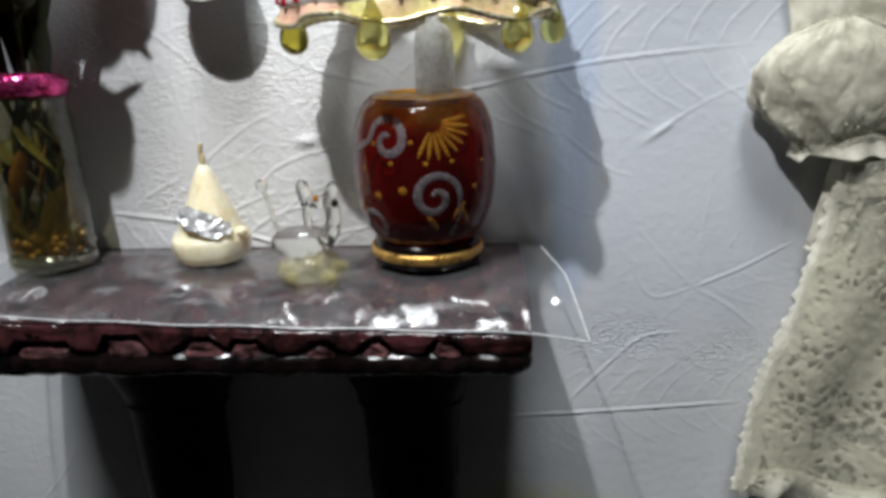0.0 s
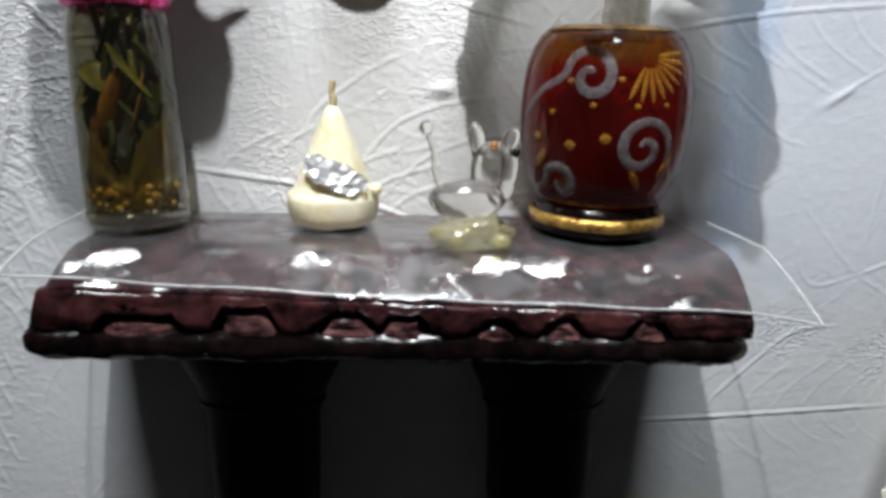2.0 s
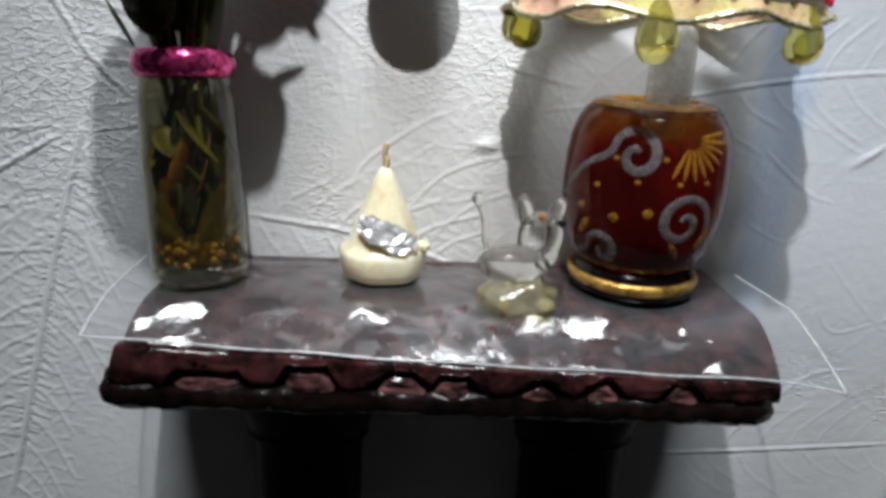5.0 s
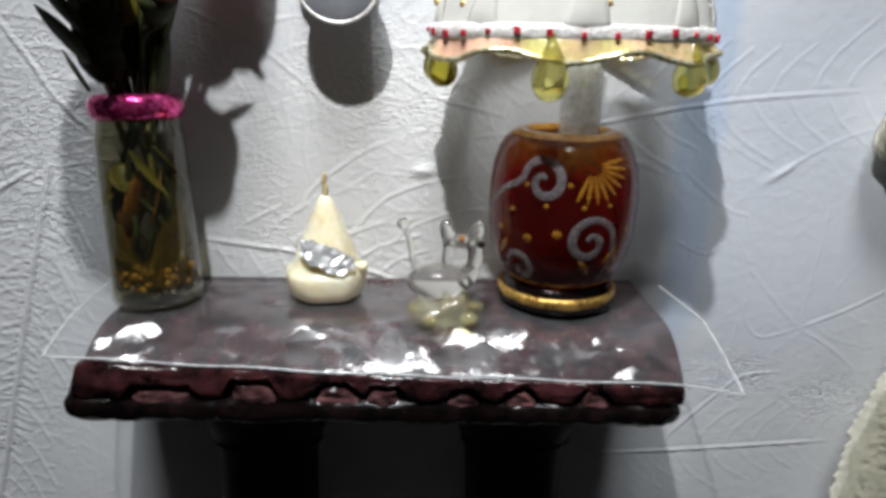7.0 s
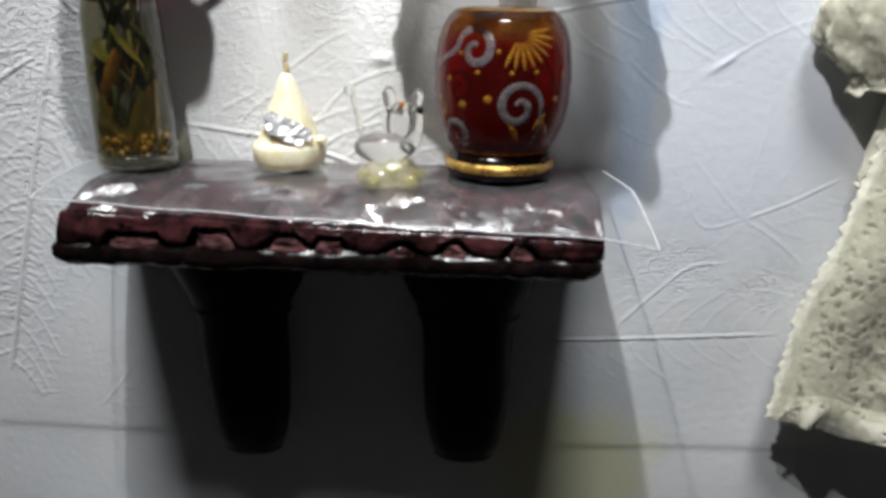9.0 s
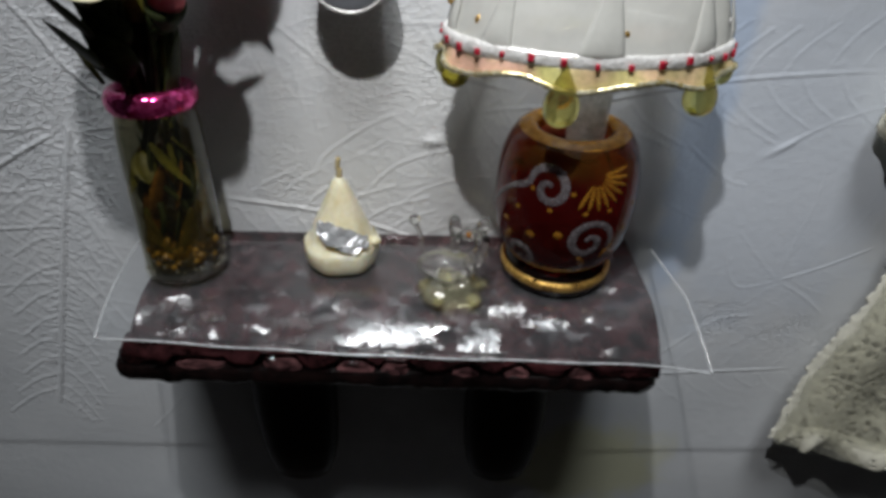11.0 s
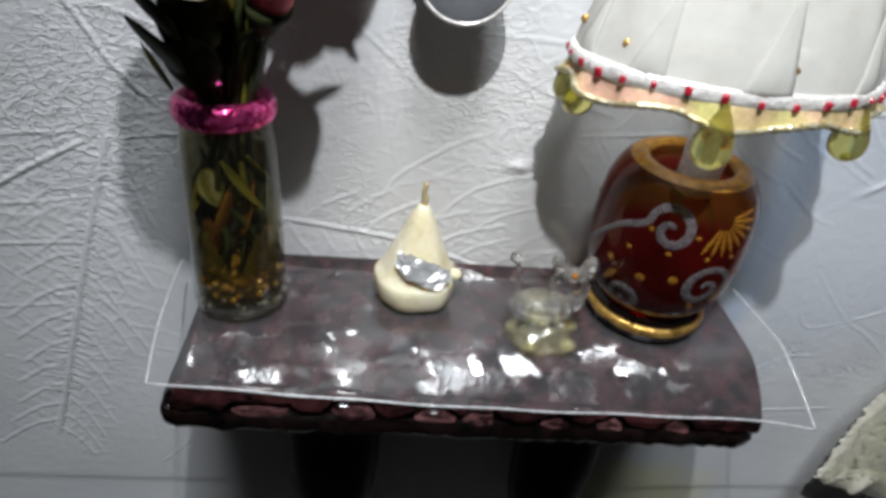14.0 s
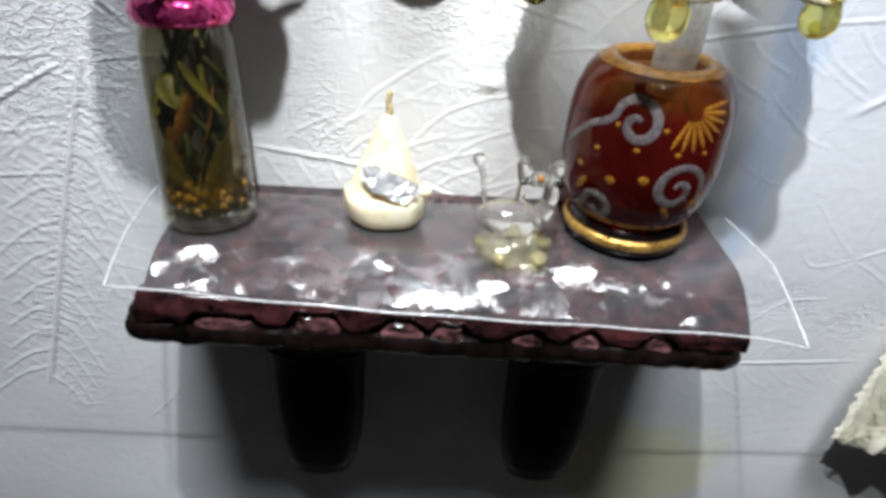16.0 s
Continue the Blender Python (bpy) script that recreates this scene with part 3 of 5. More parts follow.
            out.append((a.x, a.y, b.x, b.y, h * taper, w))
        if level == 2:
            return
        gone, side, x0 = 0.0, 1, pts[0].x
        every = 0.17 if level == 0 else 0.085
        for a, b in zip(pts, pts[1:]):
            gone += (b - a).length
            if gone > every * rnd.uniform(0.85, 1.15):
                gone, side = 0.0, -side
                way = (b - a).normalized()
                turn = side * (math.radians(rnd.uniform(50, 60)) if level == 0 else math.radians(rnd.uniform(65, 95)))
                reach = rnd.uniform(0.55, 0.95) if level == 0 else rnd.uniform(0.10, 0.22)
                d = Vector((way.x * math.cos(turn) - way.y * math.sin(turn), way.x * math.sin(turn) + way.y * math.cos(turn), 0))
                bend = Vector((way.x, way.y, 0)) * 0.25 * reach
                mid, end = b + d * reach * 0.5, b + d * reach + bend
                run([(b.x, b.y), (mid.x, mid.y), (end.x, end.y)], min(0.012, h * (0.62 if x0 < 0 else 0.30)), min(0.018, w * 0.85), level + 1)

    # fine combs on both sides of the upright midrib
    for k in range(110):
        t = k / 109
        x, z = (-5.27 - 0.38 * t / 0.33, 1.07 - 1.17 * t / 0.33) if t < 0.33 else (-5.65 - 0.70 * (t - 0.33) / 0.67, -0.10 - 2.36 * (t - 0.33) / 0.67)
        side = -1 if k % 2 else 1
        run([(x, z), (x + side * rnd.uniform(0.12, 0.30), z + rnd.uniform(-0.06, 0.05) - 0.10 * (side > 0))], 0.012, 0.014, 2)
    bold = {1: 1.7, 3: 1.4, 4: 1.4, 5: 1.3, 6: 1.3, 11: 1.7, 21: 1.5, 22: 0.6, 24: 0.8, 25: 0.6, 26: 0.4, 27: 0.6, 28: 1.4, 30: 0.6, 31: 0.4, 32: 0.5}
    stout = {0: (0.032, 0.032), 1: (0.022, 0.024), 2: (0.024, 0.026), 11: (0.022, 0.024)}
    for k, m in enumerate(mains):
        h, w = rnd.uniform(0.0075, 0.0135) * bold.get(k, 1.0), 0.018
        run(m, *stout.get(k, (h, w)), 0)
    return out


def build_wall():
    step = 0.023
    xs = np.arange(-8.4, 7.8, step)
    zs = np.arange(-6.8, 5.2, step)
    h = np.zeros((len(zs), len(xs)))
    for x0, z0, x1, z1, high, wide in vein_segments():
        lo, hi = np.searchsorted(xs, [min(x0, x1) - 4 * wide, max(x0, x1) + 4 * wide])
        bo, to = np.searchsorted(zs, [min(z0, z1) - 4 * wide, max(z0, z1) + 4 * wide])
        if hi <= lo or to <= bo:
            continue
        gx, gz = np.meshgrid(xs[lo:hi], zs[bo:to])
        dx, dz = x1 - x0, z1 - z0
        t = np.clip(((gx - x0) * dx + (gz - z0) * dz) / (dx * dx + dz * dz + 1e-9), 0, 1)
        d = np.hypot(gx - x0 - t * dx, gz - z0 - t * dz)
        ridge = high * np.exp(-(d / wide) ** 2) - 0.25 * high * np.exp(-((d - 2 * wide) / wide) ** 2)
        h[bo:to, lo:hi] = np.where(np.abs(ridge) > np.abs(h[bo:to, lo:hi]), ridge, h[bo:to, lo:hi])
    for j in range(0, len(zs), 1):
        z = zs[j]
        h[j] += 0.02 * np.sin(xs * 0.9 + 1.3 * math.sin(z)) + 0.018 * np.sin(z * 1.3 + xs * 0.35)
    h -= 0.016 / (1 + np.exp((zs[:, None] + 4.32 + 0.03 * np.sin(xs * 1.1)[None, :]) / 0.03))
    nick = np.exp(-((xs[None, :] - 3.36) / 0.16) ** 2 - ((zs[:, None] - 1.33 - 0.6 * (xs[None, :] - 3.36)) / 0.05) ** 2)
    mark = np.exp(-((xs[None, :] + 0.91) / 0.14) ** 2 - ((zs[:, None] - 1.3) / 0.06) ** 2)
    h += 0.016 * nick + 0.035 * mark
    fade = np.minimum(1, np.minimum(np.minimum(xs - xs[0], xs[-1] - xs)[None, :], np.minimum(zs - zs[0], zs[-1] - zs)[:, None]) / 0.5)
    h *= fade
    xs = np.concatenate([[-84.0, -40.0, -14.0], xs, [14.0, 40.0, 84.0]])
    zs = np.concatenate([[-Z0 / S, -30.0, -12.0], zs, [9.0, 30.0, 66.0]])
    full = np.zeros((len(zs), len(xs)))
    full[3:-3, 3:-3] = h
    gx, gz = np.meshgrid(xs, zs)
    co = np.stack([gx * S, -full * S, gz * S], -1).reshape(-1, 3)
    nx, nz = len(xs), len(zs)
    idx = np.arange(nx * nz).reshape(nz, nx)
    quads = np.stack([idx[:-1, :-1], idx[:-1, 1:], idx[1:, 1:], idx[1:, :-1]], -1).reshape(-1, 4).tolist()
    n = nx * nz
    back = [(xs[0] * S, 0.12, zs[0] * S), (xs[-1] * S, 0.12, zs[0] * S), (xs[-1] * S, 0.12, zs[-1] * S), (xs[0] * S, 0.12, zs[-1] * S)]
    loops = [idx[0, :].tolist(), idx[:, -1].tolist(), idx[-1, ::-1].tolist(), idx[::-1, 0].tolist()]
    for k, loop in enumerate(loops):
        quads.append(loop[::-1] + [n + k, n + (k + 1) % 4])
    quads.append([n, n + 3, n + 2, n + 1])
    me = bpy.data.meshes.new("wall_north")
    me.from_pydata(co.tolist() + back, [], quads)
    me.validate()
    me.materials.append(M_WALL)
    for f in me.polygons:
        f.use_smooth = len(f.vertices) == 4
    ob = new("wall_north", me)
    ob.matrix_world = Matrix.Translation(W(0, WALL_Y, 0))
    tagged(ob, "white plaster wall with pressed leaf veins and a faint blue streak", "wall", kind="structure")


build_wall()


def slab(name, lo, hi, material, label, category):
    me = bpy.data.meshes.new(name)
    bm = box(lo, hi)
    bm.to_mesh(me)
    bm.free()
    me.materials.append(material)
    tagged(new(name, me), label, category, kind="structure")


# assumed shell out of view; it only sets the bounced light
slab("floor", (-1.51, -2.5, -0.05), (1.51, 0.12, 0.0), M_FLOOR, "unseen dark brown floor, added and kept dark against bounce", "floor")
slab("ceiling", (-1.51, -2.5, 2.42), (1.51, 0.12, 2.47), M_ROOM, "unseen dark grey ceiling, added to close the room", "ceiling")
slab("wall_west", (-1.61, -2.5, 0.0), (-1.513, 0.12, 2.42), M_ROOM, "unseen dark grey wall, added to close the room", "wall")
slab("wall_east", (1.513, -2.5, 0.0), (1.61, 0.12, 2.42), M_ROOM, "unseen dark grey wall, added to close the room", "wall")
slab("wall_south", (-1.51, -2.6, 0.0), (1.51, -2.503, 2.42), M_ROOM, "unseen dark grey wall, added to close the room", "wall")


# ---------------------------------------------------------------- the shelf
# carved chips along the front: middle, half width below, half width above, height, skew of the top
CHIPS = ((-3.45, 0.34, 0.26, 0.13, 0.03), (-2.52, 0.25, 0.16, 0.22, -0.06), (-1.72, 0.28, 0.10, 0.19, -0.02), (-1.30, 0.19, 0.11, 0.17, 0.05),
         (-0.50, 0.22, 0.03, 0.13, 0.02), (0.08, 0.18, 0.03, 0.20, -0.02), (0.80, 0.18, 0.04, 0.21, -0.03))


def sheet_z(x, y):
    """Height of the plastic sheet: flat over the plank, sinking towards its front edge."""
    t = max(0.0, (5.55 - y) / 0.85)
    front = -0.06 + (x + 4.4) / 6.6 * -0.31
    bend = 1.9 - 0.75 * min(1.0, max(0.0, (x - 1.45) / 0.4))
    return 0.035 + (front - 0.035) * t ** bend + 0.008 * math.sin(x * 5.1 + y * 3) * min(1, t * 2) - 0.07 * max(0.0, (x - 1.55) / 0.6) ** 2


def wood_top(x, y):
    """Height of the plank's top, which falls away under the sheet."""
    t = max(0.0, (5.55 - y) / 0.69)
    edge = -0.25 - 0.17 * (x + 4.15) / 5.8
    return min(-0.03 + (edge + 0.03) * t ** 1.9, sheet_z(x, y) - 0.045)


def front_rough(x, y, z):
    return 0.018 * noise.noise((x * 3.1, y * 4, z * 6)) + 0.016 * noise.noise((x * 9, y * 9, z * 13)) + 0.008 * noise.noise((x * 24, y * 20, z * 30))


def over_chip(x):
    """How far the groove round a chip rises at x."""
    best = 0.0
    for xc, low, top, high, skew in CHIPS:
        d = abs(x - xc - skew * 0.7)
        best = max(best, (high + 0.012) * min(1.0, max(0.0, (low + 0.05 - d) / (low - top + 0.03))))
    return best


def shelf_strip(name, section, nx, material, shelf, label="", left=-4.28, right=1.66, back=0.0, drop=False, nose=0.0):
    """A long piece of the shelf from a section of (y, z, depth of the carving)."""
    bm = bmesh.new()
    pts = []
    for y, z, rag in section:
        for i in range(nx):
            x0 = left + back * (z + 0.5)
            x = x0 + (right - x0) * i / (nx - 1)
            g = front_rough(x, y, z) if y < 5.3 else 0.0
            lift = rag * (over_chip(x) + 0.02 * noise.noise((x * 4.0, 1.0, 0.0)))
            sag = 0.05 * (x + 1.36) / 3 if y < 5.5 else 0.0
            if z > -0.05:
                z1 = wood_top(x, y)
            else:
                f = min(1.0, max(0.0, (z + 0.62) / 0.37)) if drop else 0.0
                z1 = z + f * (wood_top(x, 4.86) + 0.25)
            if nose:
                k = math.sqrt(max(0.0, 1 - max(0.0, 1 - min(x - x0, right - x) / nose) ** 2))
                z1 = -0.69 + (z1 + 0.69) * (0.25 + 0.75 * k)
                sag -= 0.14 * (1 - k) * (y < 5.0)
            pts.append((x + 1.36, y - 6.8 + g - sag, z1 + 0.02 + lift + g * 0.6))
    grid_into(bm, pts, nx, len(section))
    bmesh.ops.holes_fill(bm, edges=[e for e in bm.edges if e.is_boundary], sides=0)
    return part(name, bm, material, shelf, label)


def build_shelf():
    shelf = thing("wall_shelf", (-1.36, 6.8, -0.02), "dark red lacquered wooden wall shelf with chip-carved front edge", "shelf")
    plank = [(6.76 - 0.05 * k, -0.03, 0) for k in range(38)] + [(4.875, -0.03, 0), (4.92, -0.45, 0), (5.10, -0.66, 0), (6.76, -0.66, 0)]
    shelf_strip("plank", plank, 200, M_WOOD, shelf, "dark purple-brown lacquered top", back=0.28)
    band = [(5.00, -0.262, 0), (4.90, -0.258, 0), (4.87, -0.262, 0), (4.855, -0.28, 0), (4.85, -0.32, 0), (4.845, -0.38, 0.1), (4.84, -0.44, 0.35), (4.84, -0.50, 0.7),
            (4.84, -0.575, 1), (4.86, -0.60, 1), (4.90, -0.605, 1), (5.00, -0.605, 1)]
    shelf_strip("front_band", band, 320, M_BAND, shelf, "maroon satin front with a carved lower edge", back=0.28, drop=True)
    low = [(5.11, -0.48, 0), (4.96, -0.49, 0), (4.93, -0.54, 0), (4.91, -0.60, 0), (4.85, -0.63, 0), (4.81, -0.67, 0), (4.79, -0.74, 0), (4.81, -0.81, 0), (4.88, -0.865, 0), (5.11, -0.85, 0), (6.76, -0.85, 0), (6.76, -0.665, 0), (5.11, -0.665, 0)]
    shelf_strip("edge_moulding", low, 320, M_CUT, shelf, "worn lower edge, coloured nearly black for its shade", left=-4.42, right=1.68, nose=0.24)
    for xc, half_low, half_top, high, skew in CHIPS:
        bm = bmesh.new()
        pts = []
        for v in range(7):
            t = v / 6
            for u in range(11):
                s = u / 10 * 2 - 1
                x = xc + skew * t + s * (half_low + (half_top - half_low) * t)
                edge = min(1.0, 4 * (1 - abs(s)), 5 * (1 - t) + 0.15, 5 * t + 0.5)
                y = 4.935 - 0.075 * edge - 0.03 * (1 - t) + 0.03 * noise.noise((x * 8, t * 3, xc))
                pts.append((x + 1.36, y - 6.8 - 0.05 * (x + 1.36) / 3, -0.655 + 0.02 + high * t + 0.012 * noise.noise((x * 9, t * 2, 4.0))))
        grid_into(bm, pts, 11, 7)
        back = thicken(bm, 0.05)
        part("carved_chip", back, M_CHIP, shelf, "chipped maroon piece", smooth=False)
    for x in (-2.80, 0.27):
        prof = [(0.10, -4.22), (0.30, -4.20), (0.43, -4.10), (0.50, -3.9), (0.56, -3.5), (0.60, -3.0), (0.60, -2.5), (0.62, -2.1), (0.70, -1.8), (0.84, -1.5), (0.94, -1.2), (0.98, -0.95), (0.98, -0.845)]
        b = part("bracket", closed_lathe([(r, z + 0.02) for r, z in prof], 40, 1.0, 0.52, (x + 1.36, 6.27 - 6.8, 0), 0.03), M_BLACK, shelf, "black turned bracket under the plank")
        part("collar", torus(0.66, 0.025, 48, 10, 1.0, 0.53, (x + 1.36, 6.27 - 6.8, -1.92)), M_BLACK, b)
        part("foot", torus(0.38, 0.05, 40, 10, 1.0, 0.53, (x + 1.36, 6.27 - 6.8, -4.10)), M_BLACK, b)


build_shelf()


def build_sheet():
    sheet = thing("plastic_sheet", (-1.1, 5.6, 0.03), "clear stiff plastic sheet lying over the shelf, bent down in front", "sheet")
    nu, nv = 90, 40
    pts = []
    for j in range(nv):
        v = j / (nv - 1)
        y = 6.45 - 1.75 * v
        for i in range(nu):
            u = i / (nu - 1)
            left, right = -4.50 + 0.12 * v * v, 1.92 + 0.30 * v
            x = left + (right - left) * u
            pts.append((x + 1.1, y - 5.6 + 0.03 * math.sin(x * 0.9), sheet_z(x, y) - 0.03))
    bm = bmesh.new()
    grid_into(bm, pts, nu, nv)
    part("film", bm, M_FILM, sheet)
    rows = [pts[j * nu:(j + 1) * nu] for j in range(nv)]
    for edge in (rows[-1], [r[0] for r in rows], [r[-1] for r in rows]):
        part("cut_edge", tube(edge[::2] + [edge[-1]], 0.012, 6), M_FILM_EDGE, sheet, "bright cut edge")


build_sheet()
TOP = 0.045


# ---------------------------------------------------------------- the jar and its roses
def leaf_blade(length, wide, bend, n=8):
    bm = bmesh.new()
    pts = []
    for j in range(n + 1):
        t = j / n
        w = wide * math.sin(math.pi * min(1, t * 0.92 + 0.08)) ** 0.8
        for i in (-1, -0.5, 0, 0.5, 1):
            pts.append((i * w, bend * t * t + 0.25 * w * abs(i), length * t))
    grid_into(bm, pts, 5, n + 1)
    return thicken(bm, 0.012)


def turned(bm, m):
    bmesh.ops.transform(bm, matrix=m, verts=bm.verts)
    return bm


def aim(way, place):
    """Turns +z to a direction and moves to a place."""
    return Matrix.Translation(place) @ Vector(way).to_track_quat("Z", "Y").to_matrix().to_4x4()


def build_jar():
    jar = thing("glass_jar", (-3.74, 5.86, TOP), "clear glass jar with pink glitter ring and stems inside", "vase", turn=(-5, -2, 0))
    prof = [(0.02, 0.05), (0.36, 0.05), (0.425, 0.07), (0.445, 0.14), (0.445, 0.6), (0.44, 1.2), (0.43, 1.70), (0.40, 1.88), (0.34, 1.98)]
    part("glass", lathe(prof, 56), M_JAR, jar)
    part("base", closed_lathe([(0.36, 0.0), (0.42, 0.01), (0.455, 0.06), (0.455, 0.13), (0.42, 0.17), (0.34, 0.15), (0.2, 0.13)], 56), M_THICK, jar, "thick clear glass bottom")
    part("ring", torus(0.372, 0.088, 72, 16, centre=(0, 0, 2.02), squash=1.45), M_PINK_GLITTER, jar, "pink glitter ring round the neck")
    rnd = random.Random(3)
    bm = bmesh.new()
    for k in range(120):
        a, r = rnd.uniform(0, 6.283), 0.38 * math.sqrt(rnd.random())
        ball((r * math.cos(a), r * math.sin(a), 0.19 + 0.20 * rnd.random()), rnd.uniform(0.028, 0.052), seg=8, bm=bm)
    tagged(part("granules", bm, M_AMBERBEAD, jar, "golden granules at the bottom"), kind="stuff")
    bm = bmesh.new()
    pts = []
    for j in range(10):
        for i in range(30):
            a = 2 * math.pi * i / 29
            w = 0.37 + 0.05 * noise.noise((math.cos(a) * 2, math.sin(a) * 2, j * 0.5))
            top = 0.80 + 0.6 * noise.noise((math.cos(a) * 1.6, math.sin(a) * 1.6, 4.0))
            pts.append((w * math.cos(a), w * math.sin(a), 0.2 + (top - 0.2) * j / 9))
    grid_into(bm, pts, 30, 10)
    part("dried_petal", bm, M_LINER, jar, "olive-brown dried petals round the inside")
    for k in range(7):
        a = k * 0.95 + rnd.uniform(-0.2, 0.2)
        r0, r1 = rnd.uniform(0.1, 0.36), rnd.uniform(0.05, 0.25)
        p = [(r0 * math.cos(a), r0 * math.sin(a), 0.25), (0.30 * math.cos(a + 0.9), 0.30 * math.sin(a + 0.9), 0.8), (0.22 * math.cos(a - 0.3), 0.22 * math.sin(a - 0.3), 1.3), (r1 * math.cos(a + 1), r1 * math.sin(a + 1), 1.95)]
        part("stem", tube(spline(p, 8), [0.03 + 0.022 * abs(noise.noise((i * 0.45, k, 2.0))) for i in range(25)], 8), (M_DARKLEAF, M_STEMG, M_STEMG, M_STEMG, M_DARKLEAF)[k % 5], jar)
    for k in range(20):
        a = k * 2.4
        m = aim((0.5 * math.cos(a + 1.6), 0.5 * math.sin(a + 1.6), 1 if k % 3 else -1), (0.24 * math.cos(a), 0.24 * math.sin(a), rnd.uniform(0.25, 1.0) if k % 3 else rnd.uniform(1.2, 1.7)))
        part("leaf", turned(leaf_blade(rnd.uniform(0.35, 0.7), rnd.uniform(0.08, 0.17), 0.12), m), (M_STEMG, M_BROWN, M_DARKLEAF, M_STEMG, M_BROWN, M_DARKLEAF)[k % 6], jar)
    # pale dots added as the white glints round the jar's bottom
    for k in range(22):
        a = k / 22 * 2 * math.pi + rnd.uniform(-0.14, 0.14)
        part("glint_dot", ball((0.44 * math.cos(a), 0.44 * math.sin(a), 0.20 + rnd.uniform(-0.06, 0.09)), rnd.uniform(0.012, 0.030), seg=8), M_DOT, jar)


build_jar()


def petal_pair(rose, r_in, r_out, z0, z1, a0, a1, material, flare=0.0, rim=0.10):
    """A rounded, curled paper petal and its paler margin, laid out as a disc of rings."""
    nu = 36
    mid, half = (a0 + a1) / 2, (a1 - a0) / 2
    for name, mat_, rings in (("petal", material, 9), ("petal_edge", M_CREAM, 4)):
        bm = bmesh.new()
        pts = []
        for j in range(rings):
            for i in range(nu):
                f = 2 * math.pi * i / nu
                border = 1 - rim * (0.75 + 0.6 * noise.noise((math.cos(f) * 1.5, math.sin(f) * 1.5, mid * 3)))
                q = border * max(0.02, j / (rings - 1)) if name == "petal" else border + (1 - border) * j / (rings - 1)
                s, t = q * math.cos(f), 0.5 + 0.5 * q * math.sin(f)
                a = mid + s * half * (0.75 + 0.25 * t)
                curl = max(0.0, q - 0.62) ** 2
                r = r_in + (r_out - r_in) * t ** 1.4 + flare * curl * 7 * max(0.0, t - 0.25)
                z = z0 + (z1 - z0) * t - flare * curl * 3.5 * max(0.0, t - 0.35)
                w = 0.05 * r_out * noise.noise((a * 1.6, t * 2.4, r_out * 7))
                pts.append(((r + w) * math.cos(a), (r + w) * math.sin(a), z + w))
        grid_into(bm, pts, nu, rings, wrap_u=True)
        part(name, thicken(bm, 0.010), mat_, rose)


def build_rose(place, way, size, material, label, stem_to, full=True):
    rose = thing("paper_rose", place, label, "flower", "paper roses in the jar")
    rose.matrix_world = Matrix.Translation(W(*place)) @ Vector(way).to_track_quat("Z", "Y").to_matrix().to_4x4()
    k = size
    spiral = bmesh.new()
    pts, n = [], 60
    for j in range(6):
        for i in range(n):
            a = i / (n - 1) * 4.5 * math.pi
            r = k * (0.03 + 0.24 * i / (n - 1)) * (0.8 + 0.3 * j / 5)
            pts.append((r * math.cos(a), r * math.sin(a), k * (-0.05 + 0.42 * j / 5 - 0.06 * i / n)))
    grid_into(spiral, pts, n, 6)
    part("heart", thicken(spiral, 0.012), material, rose, "tightly rolled heart")
    if full:
        for q in range(3):
            petal_pair(rose, 0.15 * k, 0.40 * k, -0.08 * k, 0.42 * k, q * 2.1, q * 2.1 + 2.9, material, 0.12 * k, 0.045)
        for q in range(5):
            petal_pair(rose, 0.16 * k, 0.58 * k, -0.22 * k, 0.24 * k, q * 1.26 + 0.5, q * 1.26 + 2.5, material, 0.26 * k, 0.08)
    else:
        for q in range(4):
            petal_pair(rose, 0.08 * k, 0.30 * k, -0.34 * k, 0.60 * k, q * 1.6, q * 1.6 + 2.8, material, 0.10 * k, 0.035)
    part("calyx", closed_lathe([(0.03 * k, -0.42 * k), (0.12 * k, -0.34 * k), (0.20 * k, -0.18 * k), (0.22 * k, -0.08 * k), (0.05 * k, -0.06 * k)], 16), M_DARKLEAF, rose)
    inv = rose.matrix_world.inverted()
    a = Vector((0, 0, -0.4 * k))
    c = (inv @ W(*stem_to)) / S
    mid = (inv @ W(stem_to[0] + 0.3 * (place[0] - stem_to[0]), stem_to[1] + 0.3 * (place[1] - stem_to[1]), stem_to[2] + 0.6 * (place[2] - stem_to[2]))) / S
    part("stem", tube(spline([a, mid, c], 8), 0.035, 8), M_DARKLEAF, rose)
    return rose


build_rose((-4.05, 5.32, 3.50), (0.60, -0.20, 0.77), 0.76, M_PETAL, "open pink paper rose with cream petal edges in the jar", (-3.95, 5.95, 2.0))
build_rose((-3.30, 5.56, 3.16), (0.22, -0.30, 0.93), 0.84, M_PETAL, "half-closed pink paper rosebud on a dark stem", (-3.72, 5.95, 2.0), False)
build_rose((-3.05, 6.0, 4.45), (0.3, -0.6, 0.7), 0.80, M_PETAL_RED, "deep red paper rose above the jar", (-3.60, 6.05, 2.0))
build_rose((-3.70, 5.85, 4.35), (0.0, -0.7, 0.7), 0.70, M_PETAL, "small pink paper rose among dark stems", (-3.80, 6.05, 2.0))


